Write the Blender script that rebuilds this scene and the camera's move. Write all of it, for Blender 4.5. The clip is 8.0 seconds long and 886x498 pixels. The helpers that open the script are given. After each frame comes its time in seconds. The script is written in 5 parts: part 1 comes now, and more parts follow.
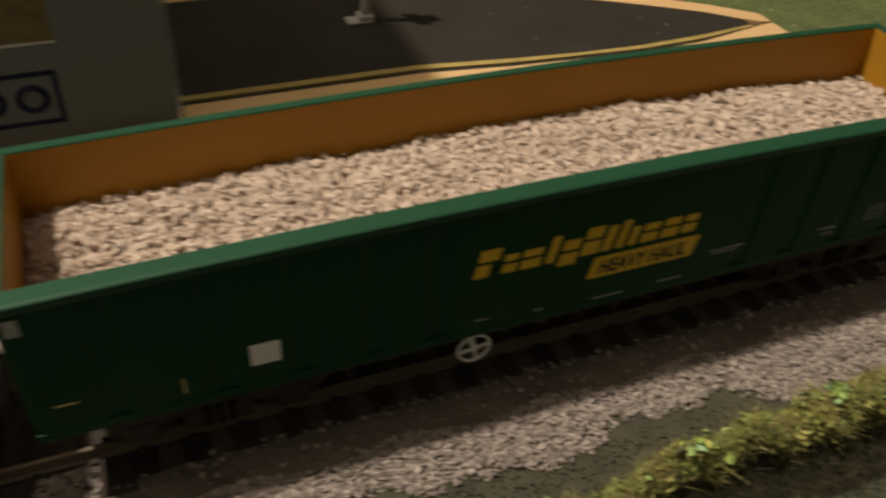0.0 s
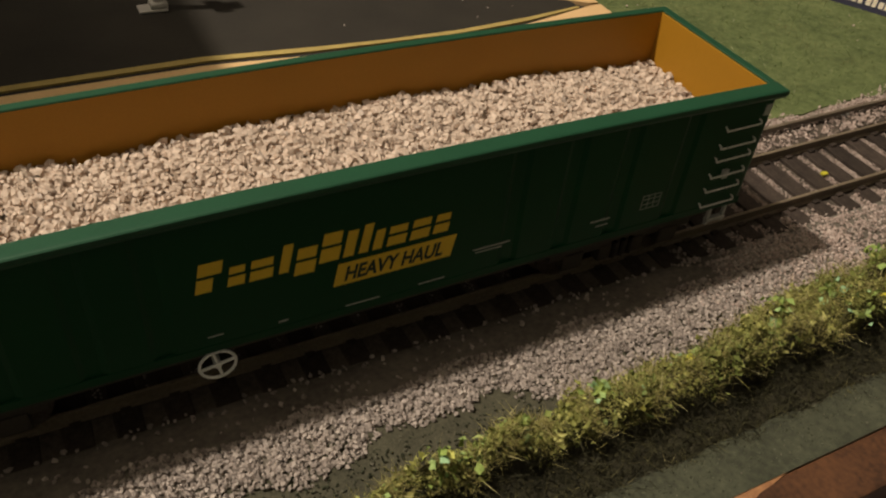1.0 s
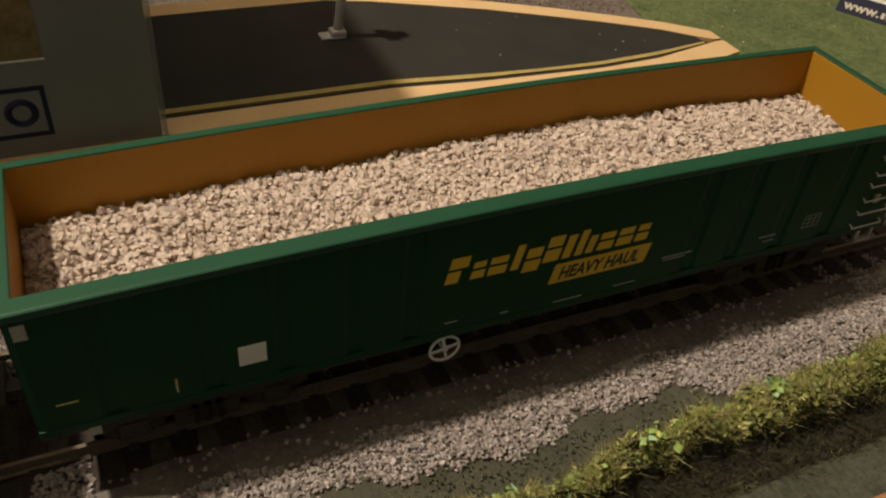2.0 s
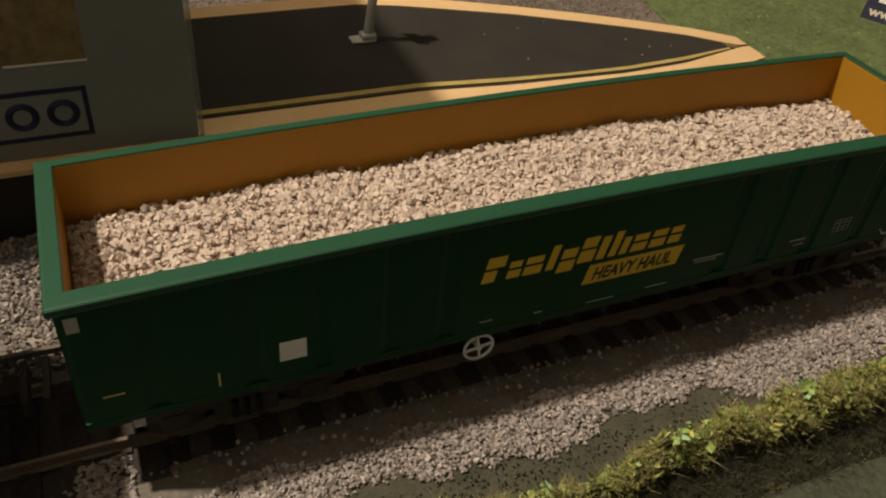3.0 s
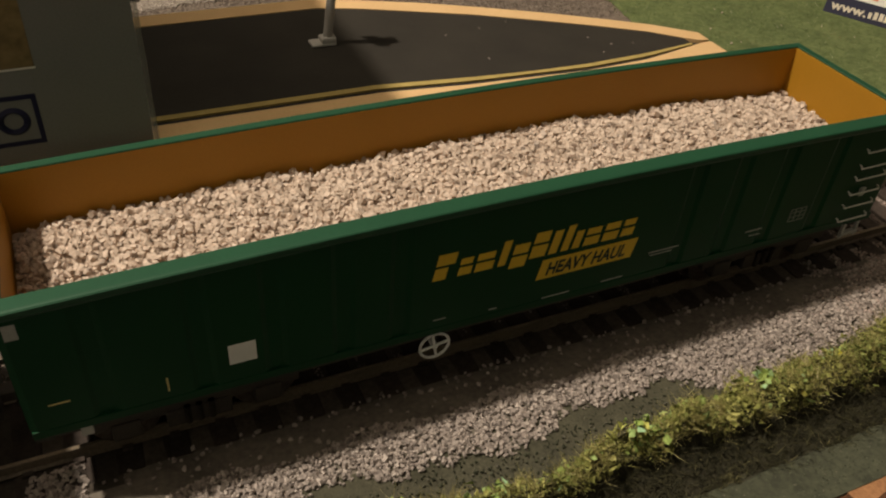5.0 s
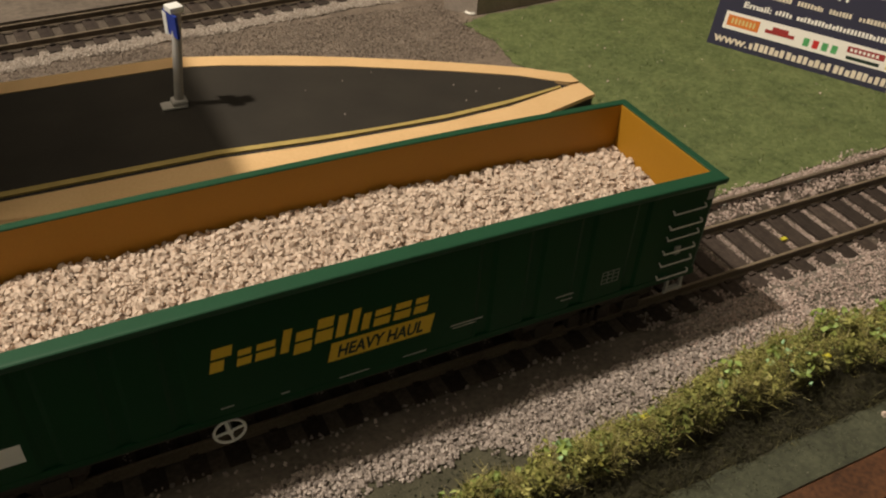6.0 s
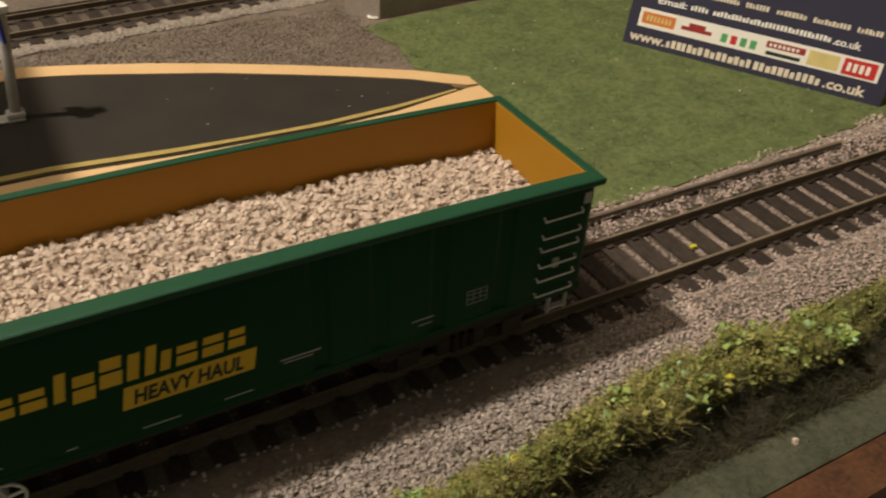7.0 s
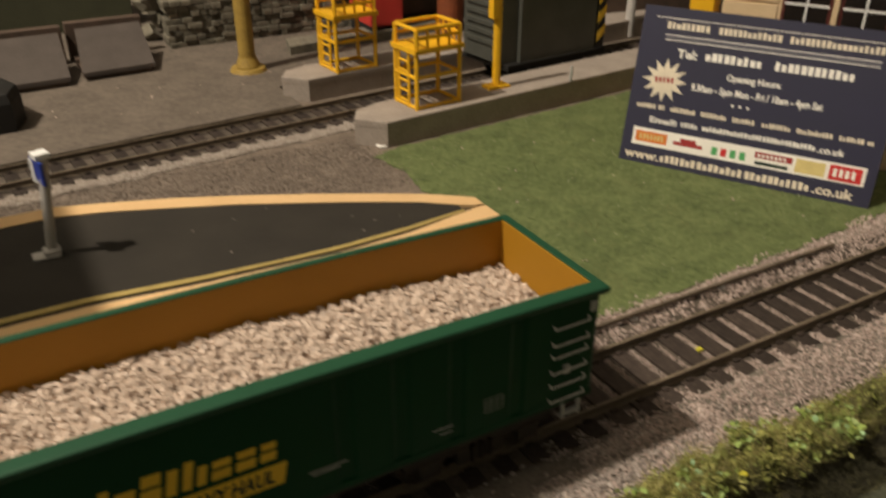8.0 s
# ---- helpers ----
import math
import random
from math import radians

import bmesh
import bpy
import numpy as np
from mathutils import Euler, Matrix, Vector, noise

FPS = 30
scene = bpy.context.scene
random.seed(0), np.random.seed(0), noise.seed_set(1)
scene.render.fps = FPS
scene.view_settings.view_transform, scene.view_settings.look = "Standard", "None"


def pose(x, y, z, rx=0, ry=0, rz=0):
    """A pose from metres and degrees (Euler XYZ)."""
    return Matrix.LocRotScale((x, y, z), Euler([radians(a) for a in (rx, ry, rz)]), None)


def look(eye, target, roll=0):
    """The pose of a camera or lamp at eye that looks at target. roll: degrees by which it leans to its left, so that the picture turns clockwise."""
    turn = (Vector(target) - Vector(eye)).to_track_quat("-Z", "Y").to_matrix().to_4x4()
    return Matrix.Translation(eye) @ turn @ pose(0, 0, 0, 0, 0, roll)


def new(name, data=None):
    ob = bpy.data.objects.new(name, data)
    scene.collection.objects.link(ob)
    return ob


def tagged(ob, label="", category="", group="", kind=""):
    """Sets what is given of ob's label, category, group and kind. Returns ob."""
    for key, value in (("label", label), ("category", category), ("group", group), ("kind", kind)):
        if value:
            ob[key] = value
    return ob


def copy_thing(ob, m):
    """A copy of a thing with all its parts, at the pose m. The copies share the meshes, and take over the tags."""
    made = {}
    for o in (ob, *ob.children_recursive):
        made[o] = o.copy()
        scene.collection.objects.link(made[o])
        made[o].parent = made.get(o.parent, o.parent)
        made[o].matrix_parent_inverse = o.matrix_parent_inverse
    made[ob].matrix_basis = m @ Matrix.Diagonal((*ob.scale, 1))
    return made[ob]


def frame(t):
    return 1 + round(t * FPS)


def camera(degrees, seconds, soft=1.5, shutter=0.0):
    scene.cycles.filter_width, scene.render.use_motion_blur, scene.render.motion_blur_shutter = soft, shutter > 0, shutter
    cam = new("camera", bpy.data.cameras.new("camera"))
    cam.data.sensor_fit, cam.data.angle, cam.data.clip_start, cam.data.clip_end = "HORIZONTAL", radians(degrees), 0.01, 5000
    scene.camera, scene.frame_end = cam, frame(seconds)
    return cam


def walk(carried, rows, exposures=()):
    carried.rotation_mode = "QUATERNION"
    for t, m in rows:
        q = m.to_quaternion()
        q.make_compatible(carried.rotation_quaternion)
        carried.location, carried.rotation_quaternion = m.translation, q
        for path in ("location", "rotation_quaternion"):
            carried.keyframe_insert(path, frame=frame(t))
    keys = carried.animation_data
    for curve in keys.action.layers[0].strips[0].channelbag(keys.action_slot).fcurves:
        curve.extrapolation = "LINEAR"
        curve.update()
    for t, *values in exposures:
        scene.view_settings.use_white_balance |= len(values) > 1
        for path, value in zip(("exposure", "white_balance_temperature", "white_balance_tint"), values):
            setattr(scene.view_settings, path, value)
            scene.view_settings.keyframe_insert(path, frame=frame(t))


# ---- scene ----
cam = camera(56.62, 8.0, soft=2.1, shutter=0.42)
# the phone brightens its picture a little on the way
EXPOSURES = [(0.0, -0.17), (0.5, -0.13), (1.5, -0.10), (3.5, -0.08), (5.5, -0.05), (6.5, 0.02), (8.0, 0.06)]
# eye, target and roll of the hand-held camera, metres
PATH = [
    (0, (-0.06501, -0.08430, 0.11492), (-0.01795, 0.02115, 0.01917), 3.98),
    (0.2, (-0.05766, -0.08418, 0.11241), (-0.00431, 0.01840, 0.01684), 5.15),
    (0.5, (-0.04436, -0.08608, 0.11720), (0.00999, 0.01469, 0.02029), 5.12),
    (0.8, (-0.03807, -0.08770, 0.11477), (0.02179, 0.00885, 0.01682), 6.79),
    (1, (-0.03400, -0.08853, 0.11539), (0.02378, 0.00937, 0.01752), 6.07),
    (1.2, (-0.03525, -0.08683, 0.11689), (0.02218, 0.01164, 0.01940), 6.07),
    (1.5, (-0.04446, -0.08630, 0.11777), (0.01164, 0.01340, 0.02075), 6.31),
    (1.7, (-0.06559, -0.08834, 0.12052), (-0.01076, 0.01292, 0.02439), 6.27),
    (2.8, (-0.07306, -0.09200, 0.12356), (-0.02195, 0.01314, 0.02957), 5.33),
    (3, (-0.07442, -0.09100, 0.12259), (-0.02306, 0.01361, 0.02816), 5.76),
    (3.2, (-0.07316, -0.09124, 0.12249), (-0.02241, 0.01397, 0.02838), 5.31),
    (3.5, (-0.07488, -0.09282, 0.12943), (-0.02411, 0.01261, 0.03559), 5.24),
    (3.8, (-0.07417, -0.09443, 0.12507), (-0.02311, 0.01088, 0.03125), 5.26),
    (4, (-0.07277, -0.09462, 0.12597), (-0.02137, 0.01022, 0.03181), 5.36),
    (4.2, (-0.07083, -0.09511, 0.12347), (-0.01927, 0.01012, 0.02984), 5.06),
    (5.3, (-0.06641, -0.09382, 0.12128), (-0.01238, 0.01026, 0.02776), 4.75),
    (5.5, (-0.06144, -0.09488, 0.12094), (-0.00774, 0.00903, 0.02704), 4.32),
    (5.7, (-0.04803, -0.09619, 0.12269), (0.00688, 0.00700, 0.02869), 4.35),
    (6, (-0.03324, -0.10174, 0.13535), (0.02267, 0.00219, 0.04276), 3.49),
    (6.2, (-0.03449, -0.10090, 0.13367), (0.02289, 0.00244, 0.04132), 4.06),
    (6.5, (-0.02963, -0.09922, 0.13013), (0.02923, 0.00428, 0.03890), 3.53),
    (6.8, (-0.01138, -0.09521, 0.12138), (0.04869, 0.00817, 0.03080), 3.18),
    (7, (-0.00312, -0.09700, 0.12185), (0.05823, 0.00663, 0.03243), 3.01),
    (7.3, (0.00008, -0.10026, 0.12164), (0.06401, 0.00403, 0.03482), 3.05),
    (7.5, (0.00574, -0.10608, 0.12289), (0.06981, 0.00247, 0.04157), 1.38),
    (7.8, (0.00073, -0.10635, 0.12344), (0.06541, 0.00624, 0.04833), 0.09),
    (8, (-0.00838, -0.10398, 0.12667), (0.05681, 0.01067, 0.05522), 0.08),
]
walk(cam, [(t, look(eye, target, roll)) for t, eye, target, roll in PATH], EXPOSURES)

# ---- light: one warm lamp above the layout, in a closed room ----
world = bpy.data.worlds.new("room_air")
scene.world = world
world.use_nodes = True
world.node_tree.nodes["Background"].inputs[0].default_value = (1.0, 0.85, 0.68, 1)
world.node_tree.nodes["Background"].inputs[1].default_value = 0.0025
lamp_data = bpy.data.lights.new("warm_bulb", "POINT")
lamp_data.energy = 54.0
lamp_data.color = (1.0, 0.875, 0.70)
lamp_data.shadow_soft_size = 0.022
warm_bulb = new("warm_bulb", lamp_data)
warm_bulb.location = (-0.50, 0.162, 0.965)
scene.view_settings.exposure = 0.0

U = 0.01            # everything below is written in centimetres
rnd = random.Random(7)
rng = np.random.default_rng(11)


# ---- materials ----
def mat(name, col, col2=None, grain=0.1, patch=1.2, rough=0.6, metal=0.0, bump=0.0, island=0.0, per_object=0.0, spec=0.4):
    """A surface with two scales of colour variation (grain and patch in cm), fine relief and, for heaps, a change from piece to piece."""
    m = bpy.data.materials.new(name)
    m.use_nodes = True
    nt = m.node_tree
    b = nt.nodes["Principled BSDF"]
    col2 = col2 or tuple(c * 0.72 for c in col)
    tc = nt.nodes.new("ShaderNodeTexCoord")
    n1, n2 = nt.nodes.new("ShaderNodeTexNoise"), nt.nodes.new("ShaderNodeTexNoise")
    n1.inputs["Scale"].default_value, n2.inputs["Scale"].default_value = 100 / grain, 100 / patch
    n1.inputs["Detail"].default_value, n2.inputs["Detail"].default_value = 4, 3
    mx = nt.nodes.new("ShaderNodeMath")
    mx.operation = "MULTIPLY_ADD"
    mx.inputs[1].default_value, mx.inputs[2].default_value = 0.55, 0.0
    ad = nt.nodes.new("ShaderNodeMath")
    ad.operation = "MULTIPLY_ADD"
    ad.inputs[1].default_value = 0.45
    nt.links.new(tc.outputs["Object"], n1.inputs["Vector"])
    nt.links.new(tc.outputs["Object"], n2.inputs["Vector"])
    nt.links.new(n1.outputs["Fac"], mx.inputs[0])
    nt.links.new(n2.outputs["Fac"], ad.inputs[0])
    nt.links.new(mx.outputs[0], ad.inputs[2])
    rp = nt.nodes.new("ShaderNodeMapRange")
    rp.inputs["From Min"].default_value, rp.inputs["From Max"].default_value = 0.36, 0.64
    nt.links.new(ad.outputs[0], rp.inputs["Value"])
    mix = nt.nodes.new("ShaderNodeMix")
    mix.data_type = "RGBA"
    mix.inputs["A"].default_value, mix.inputs["B"].default_value = (*col2, 1), (*col, 1)
    nt.links.new(rp.outputs[0], mix.inputs["Factor"])
    out = mix.outputs["Result"]
    for amount, kind, socket in ((island, "ShaderNodeNewGeometry", "Random Per Island"), (per_object, "ShaderNodeObjectInfo", "Random")):
        if amount:
            g = nt.nodes.new(kind)
            mr = nt.nodes.new("ShaderNodeMapRange")
            mr.inputs["To Min"].default_value, mr.inputs["To Max"].default_value = 1 - amount, 1 + amount
            hs = nt.nodes.new("ShaderNodeHueSaturation")
            nt.links.new(g.outputs[socket], mr.inputs["Value"])
            nt.links.new(mr.outputs[0], hs.inputs["Value"])
            nt.links.new(out, hs.inputs["Color"])
            out = hs.outputs["Color"]
    nt.links.new(out, b.inputs["Base Color"])
    rr = nt.nodes.new("ShaderNodeMapRange")
    rr.inputs["To Min"].default_value, rr.inputs["To Max"].default_value = min(1, rough + 0.08), max(0.05, rough - 0.08)
    nt.links.new(n2.outputs["Fac"], rr.inputs["Value"])
    nt.links.new(rr.outputs[0], b.inputs["Roughness"])
    b.inputs["Metallic"].default_value = metal
    b.inputs["Specular IOR Level"].default_value = spec
    if bump:
        bp = nt.nodes.new("ShaderNodeBump")
        bp.inputs["Strength"].default_value = 0.8
        bp.inputs["Distance"].default_value = bump * U
        nt.links.new(n1.outputs["Fac"], bp.inputs["Height"])
        nt.links.new(bp.outputs[0], b.inputs["Normal"])
    return m


def island_ramp(name, stops, rough=0.8, grain=0.05, low=0.8, patch=None):
    """For heaps of flakes and stones: each piece takes its colour from a ramp."""
    m = bpy.data.materials.new(name)
    m.use_nodes = True
    nt = m.node_tree
    b = nt.nodes["Principled BSDF"]
    g, cr = nt.nodes.new("ShaderNodeNewGeometry"), nt.nodes.new("ShaderNodeValToRGB")
    el = cr.color_ramp.elements
    el[0].position, el[0].color = stops[0][0], (*stops[0][1], 1)
    el[1].position, el[1].color = stops[-1][0], (*stops[-1][1], 1)
    for p, c in stops[1:-1]:
        el.new(p).color = (*c, 1)
    tc, n1, mr = nt.nodes.new("ShaderNodeTexCoord"), nt.nodes.new("ShaderNodeTexNoise"), nt.nodes.new("ShaderNodeMapRange")
    n1.inputs["Scale"].default_value = 100 / grain
    mr.inputs["From Min"].default_value, mr.inputs["From Max"].default_value = 0.3, 0.7
    mr.inputs["To Min"].default_value, mr.inputs["To Max"].default_value = low, 1.1
    hs = nt.nodes.new("ShaderNodeHueSaturation")
    nt.links.new(tc.outputs["Object"], n1.inputs["Vector"])
    nt.links.new(n1.outputs["Fac"], mr.inputs["Value"])
    nt.links.new(g.outputs["Random Per Island"], cr.inputs["Fac"])
    out = cr.outputs["Color"]
    if patch:
        n2, pr, pm = nt.nodes.new("ShaderNodeTexNoise"), nt.nodes.new("ShaderNodeMapRange"), nt.nodes.new("ShaderNodeMix")
        n2.inputs["Scale"].default_value, n2.inputs["Detail"].default_value = 100 / patch[1], 4
        pr.inputs["From Min"].default_value, pr.inputs["From Max"].default_value = 0.48, 0.72
        pr.inputs["To Max"].default_value = 0.75
        pm.data_type = "RGBA"
        pm.inputs["B"].default_value = (*patch[0], 1)
        nt.links.new(tc.outputs["Object"], n2.inputs["Vector"])
        nt.links.new(n2.outputs["Fac"], pr.inputs["Value"])
        nt.links.new(pr.outputs[0], pm.inputs["Factor"])
        nt.links.new(out, pm.inputs["A"])
        out = pm.outputs["Result"]
    nt.links.new(out, hs.inputs["Color"])
    nt.links.new(mr.outputs[0], hs.inputs["Value"])
    nt.links.new(hs.outputs["Color"], b.inputs["Base Color"])
    b.inputs["Roughness"].default_value = rough
    b.inputs["Specular IOR Level"].default_value = 0.25
    return m


GREEN = mat("green_wagon_paint", (0.0042, 0.048, 0.018), (0.0036, 0.041, 0.015), 0.02, 2.5, 0.45, bump=0.001, spec=0.14)
RIMG = mat("lighter_green_rim_paint", (0.014, 0.068, 0.034), (0.010, 0.056, 0.027), 0.05, 1.2, 0.5, bump=0.001, spec=0.35)
OCHRE = mat("ochre_inside_paint", (0.385, 0.187, 0.011), (0.345, 0.166, 0.009), 0.03, 3.0, 0.6, bump=0.001)
BLACKF = mat("black_underframe", (0.022, 0.02, 0.018), (0.05, 0.038, 0.028), 0.05, 0.6, 0.7, bump=0.004)
WHITEP = mat("white_print", (0.82, 0.82, 0.81), (0.75, 0.75, 0.74), 0.03, 0.5, 0.6)
WIRE = mat("bright_wire", (0.70, 0.69, 0.66), (0.62, 0.61, 0.58), 0.03, 0.5, 0.35, metal=0.15, spec=0.7)
GREYP = mat("pale_grey_plastic", (0.42, 0.42, 0.40), (0.33, 0.33, 0.31), 0.03, 0.4, 0.5)
YELLOWP = mat("yellow_print", (0.80, 0.52, 0.035), (0.72, 0.46, 0.03), 0.03, 0.8, 0.55)
DIMP = mat("dim_grey_print", (0.25, 0.27, 0.24), (0.19, 0.21, 0.185), 0.03, 0.3, 0.6)
LEMON = mat("lemon_speck", (0.66, 0.60, 0.05), None, 0.03, 0.2, 0.6)
DARKP = mat("dark_print", (0.012, 0.03, 0.02), None, 0.03, 0.5, 0.6)
WHEELM = mat("wheel_steel", (0.16, 0.14, 0.12), (0.07, 0.05, 0.04), 0.05, 0.4, 0.45, metal=0.7)
RAIL = mat("weathered_rail", (0.178, 0.138, 0.098), (0.096, 0.075, 0.054), 0.05, 0.8, 0.5, bump=0.004)
RAILTOP = mat("rail_head", (0.30, 0.237, 0.165), (0.16, 0.124, 0.086), 0.08, 0.9, 0.4, metal=0.25)
SLEEPER = mat("brown_plastic_sleeper", (0.060, 0.045, 0.037), (0.028, 0.021, 0.018), 0.06, 0.35, 0.8, bump=0.012, per_object=0.3, spec=0.25)
BED = mat("ballast_bed", (0.35, 0.295, 0.25), (0.22, 0.185, 0.155), 0.09, 0.9, 0.9, bump=0.03)
TRACKBED = mat("dirty_brown_track_bed", (0.122, 0.098, 0.078), (0.058, 0.046, 0.037), 0.09, 0.6, 0.92, bump=0.03)
SHADEBED = mat("shade_darkened_bed", (0.07, 0.056, 0.044), (0.035, 0.028, 0.022), 0.09, 0.8, 0.9, bump=0.03)
SOIL = mat("dark_scatter_soil", (0.085, 0.080, 0.052), (0.042, 0.040, 0.026), 0.05, 0.9, 0.95, bump=0.02)
SHELF = mat("green_scatter_verge", (0.078, 0.083, 0.052), (0.037, 0.040, 0.026), 0.12, 0.9, 0.95, bump=0.03)
YARD = mat("grey_brown_yard", (0.162, 0.132, 0.107), (0.098, 0.080, 0.065), 0.22, 1.2, 0.95, bump=0.015)
ASH = mat("fine_gravel_ground", (0.22, 0.175, 0.14), (0.10, 0.078, 0.062), 0.10, 0.8, 0.95, bump=0.03)
UNDER = mat("brown_track_underlay", (0.185, 0.16, 0.132), (0.10, 0.087, 0.072), 0.12, 0.8, 0.95, bump=0.02)
TURF = mat("grass_mat", (0.150, 0.182, 0.068), (0.072, 0.098, 0.034), 0.20, 0.9, 0.95, bump=0.02)
TARMAC = mat("black_platform_tarmac", (0.031, 0.026, 0.020), (0.019, 0.016, 0.0125), 0.04, 2.0, 0.8, bump=0.004)
SLAB = mat("cream_platform_edging", (0.74, 0.50, 0.26), (0.66, 0.43, 0.21), 0.06, 1.5, 0.7, bump=0.003)
LINE = mat("yellow_platform_line", (0.48, 0.36, 0.12), (0.36, 0.27, 0.09), 0.05, 0.6, 0.7)
PWALL = mat("dark_platform_wall", (0.03, 0.026, 0.022), None, 0.08, 0.8, 0.85, bump=0.01)
LAMPGREY = mat("grey_post_paint", (0.52, 0.50, 0.48), (0.42, 0.40, 0.385), 0.04, 0.5, 0.5)
BLUE = mat("blue_sign", (0.02, 0.05, 0.35), None, 0.05, 0.6, 0.45)
CARD = mat("navy_card", (0.033, 0.033, 0.064), (0.028, 0.028, 0.054), 0.02, 3.0, 0.5)
SLATE = mat("slate_grey_print", (0.10, 0.10, 0.13), (0.085, 0.085, 0.11), 0.02, 1.0, 0.6)
CARDEDGE = mat("card_white", (0.84, 0.81, 0.76), (0.78, 0.75, 0.70), 0.02, 1.0, 0.6)
CREAM = mat("cream_print", (0.80, 0.71, 0.57), None, 0.03, 0.8, 0.6)
ORANGE = mat("orange_print", (0.75, 0.22, 0.04), None, 0.03, 0.8, 0.6)
RED = mat("red_print", (0.62, 0.03, 0.03), None, 0.03, 0.8, 0.6)
MAROON = mat("maroon_print", (0.35, 0.03, 0.03), None, 0.03, 0.8, 0.6)
PGREEN = mat("green_print", (0.10, 0.40, 0.14), None, 0.03, 0.8, 0.6)
PALEY = mat("pale_yellow_print", (0.74, 0.60, 0.25), None, 0.03, 0.8, 0.6)
CONC = mat("grey_concrete_platform", (0.37, 0.315, 0.272), (0.26, 0.222, 0.193), 0.08, 1.0, 0.85, bump=0.006)
TOWER = mat("yellow_plastic", (0.80, 0.46, 0.02), (0.72, 0.39, 0.015), 0.05, 0.8, 0.4)
OLIVEY = mat("dirty_yellow_post", (0.40, 0.27, 0.06), (0.26, 0.17, 0.04), 0.1, 0.7, 0.6)
LOCO = mat("dark_grey_loco", (0.075, 0.077, 0.068), (0.05, 0.052, 0.045), 0.05, 1.5, 0.5)
LOCOB = mat("black_running_gear", (0.015, 0.014, 0.013), None, 0.08, 0.5, 0.7)
REDB = mat("red_body_paint", (0.58, 0.05, 0.04), (0.46, 0.04, 0.03), 0.05, 1.2, 0.45)
RUST = mat("rust_brown_paint", (0.26, 0.07, 0.025), (0.18, 0.05, 0.02), 0.06, 0.7, 0.6)
WALLC = mat("cream_building_wall", (0.66, 0.50, 0.32), (0.58, 0.43, 0.26), 0.07, 1.2, 0.75, bump=0.004)
WINB = mat("maroon_window_frame", (0.10, 0.025, 0.02), None, 0.05, 0.6, 0.5)
GLASSD = mat("dark_pane", (0.02, 0.016, 0.014), None, 0.05, 0.6, 0.12, spec=0.6)
STONE = mat("grey_stone_walling", (0.18, 0.162, 0.125), (0.10, 0.09, 0.068), 0.2, 0.7, 0.9, bump=0.03, per_object=0.3)
PANEL = mat("grey_roof_felt", (0.088, 0.072, 0.064), (0.064, 0.052, 0.046), 0.08, 1.2, 0.85)
BRICKR = mat("dark_brick", (0.115, 0.075, 0.055), (0.065, 0.045, 0.034), 0.10, 0.7, 0.85, bump=0.01)
BOXG = mat("grey_box_card", (0.265, 0.265, 0.26), (0.225, 0.227, 0.222), 0.05, 2.5, 0.5)
BOXW = mat("brown_tinted_window", (0.33, 0.24, 0.12), (0.17, 0.125, 0.062), 0.2, 1.5, 0.25, spec=0.5)
CLEAR = bpy.data.materials.new("smoky_clear_plastic")
CLEAR.use_nodes = True
_n = CLEAR.node_tree
_b, _t, _m = _n.nodes["Principled BSDF"], _n.nodes.new("ShaderNodeBsdfTransparent"), _n.nodes.new("ShaderNodeMixShader")
_b.inputs["Base Color"].default_value, _b.inputs["Roughness"].default_value = (0.30, 0.30, 0.28, 1), 0.25
_t.inputs["Color"].default_value = (0.94, 0.94, 0.92, 1)
_m.inputs["Fac"].default_value = 0.42
_n.links.new(_t.outputs[0], _m.inputs[1])
_n.links.new(_b.outputs[0], _m.inputs[2])
_n.links.new(_m.outputs[0], _n.nodes["Material Output"].inputs["Surface"])
BOXB = mat("navy_print", (0.012, 0.014, 0.06), None, 0.05, 0.6, 0.6)
WOOD = mat("varnished_board_edge", (0.125, 0.056, 0.027), (0.045, 0.021, 0.012), 0.10, 1.2, 0.5, bump=0.004)
SPLIT = mat("bare_splintered_wood", (0.40, 0.20, 0.09), (0.24, 0.11, 0.05), 0.06, 0.4, 0.8, bump=0.01)
MAUVE = mat("mauve_grey_cloth", (0.11, 0.088, 0.085), (0.085, 0.068, 0.066), 0.1, 2.0, 0.9, bump=0.01)
BOARD = mat("baseboard_ply", (0.30, 0.21, 0.12), None, 0.1, 3, 0.7)
ROOM = mat("dull_beige_wall", (0.14, 0.142, 0.128), (0.12, 0.122, 0.11), 1.0, 30, 0.9)
CEIL = mat("dim_brown_ceiling", (0.27, 0.247, 0.22), (0.24, 0.219, 0.195), 1.0, 30, 0.9)
CARPET = mat("brown_carpet", (0.12, 0.09, 0.07), None, 0.4, 12, 0.95)

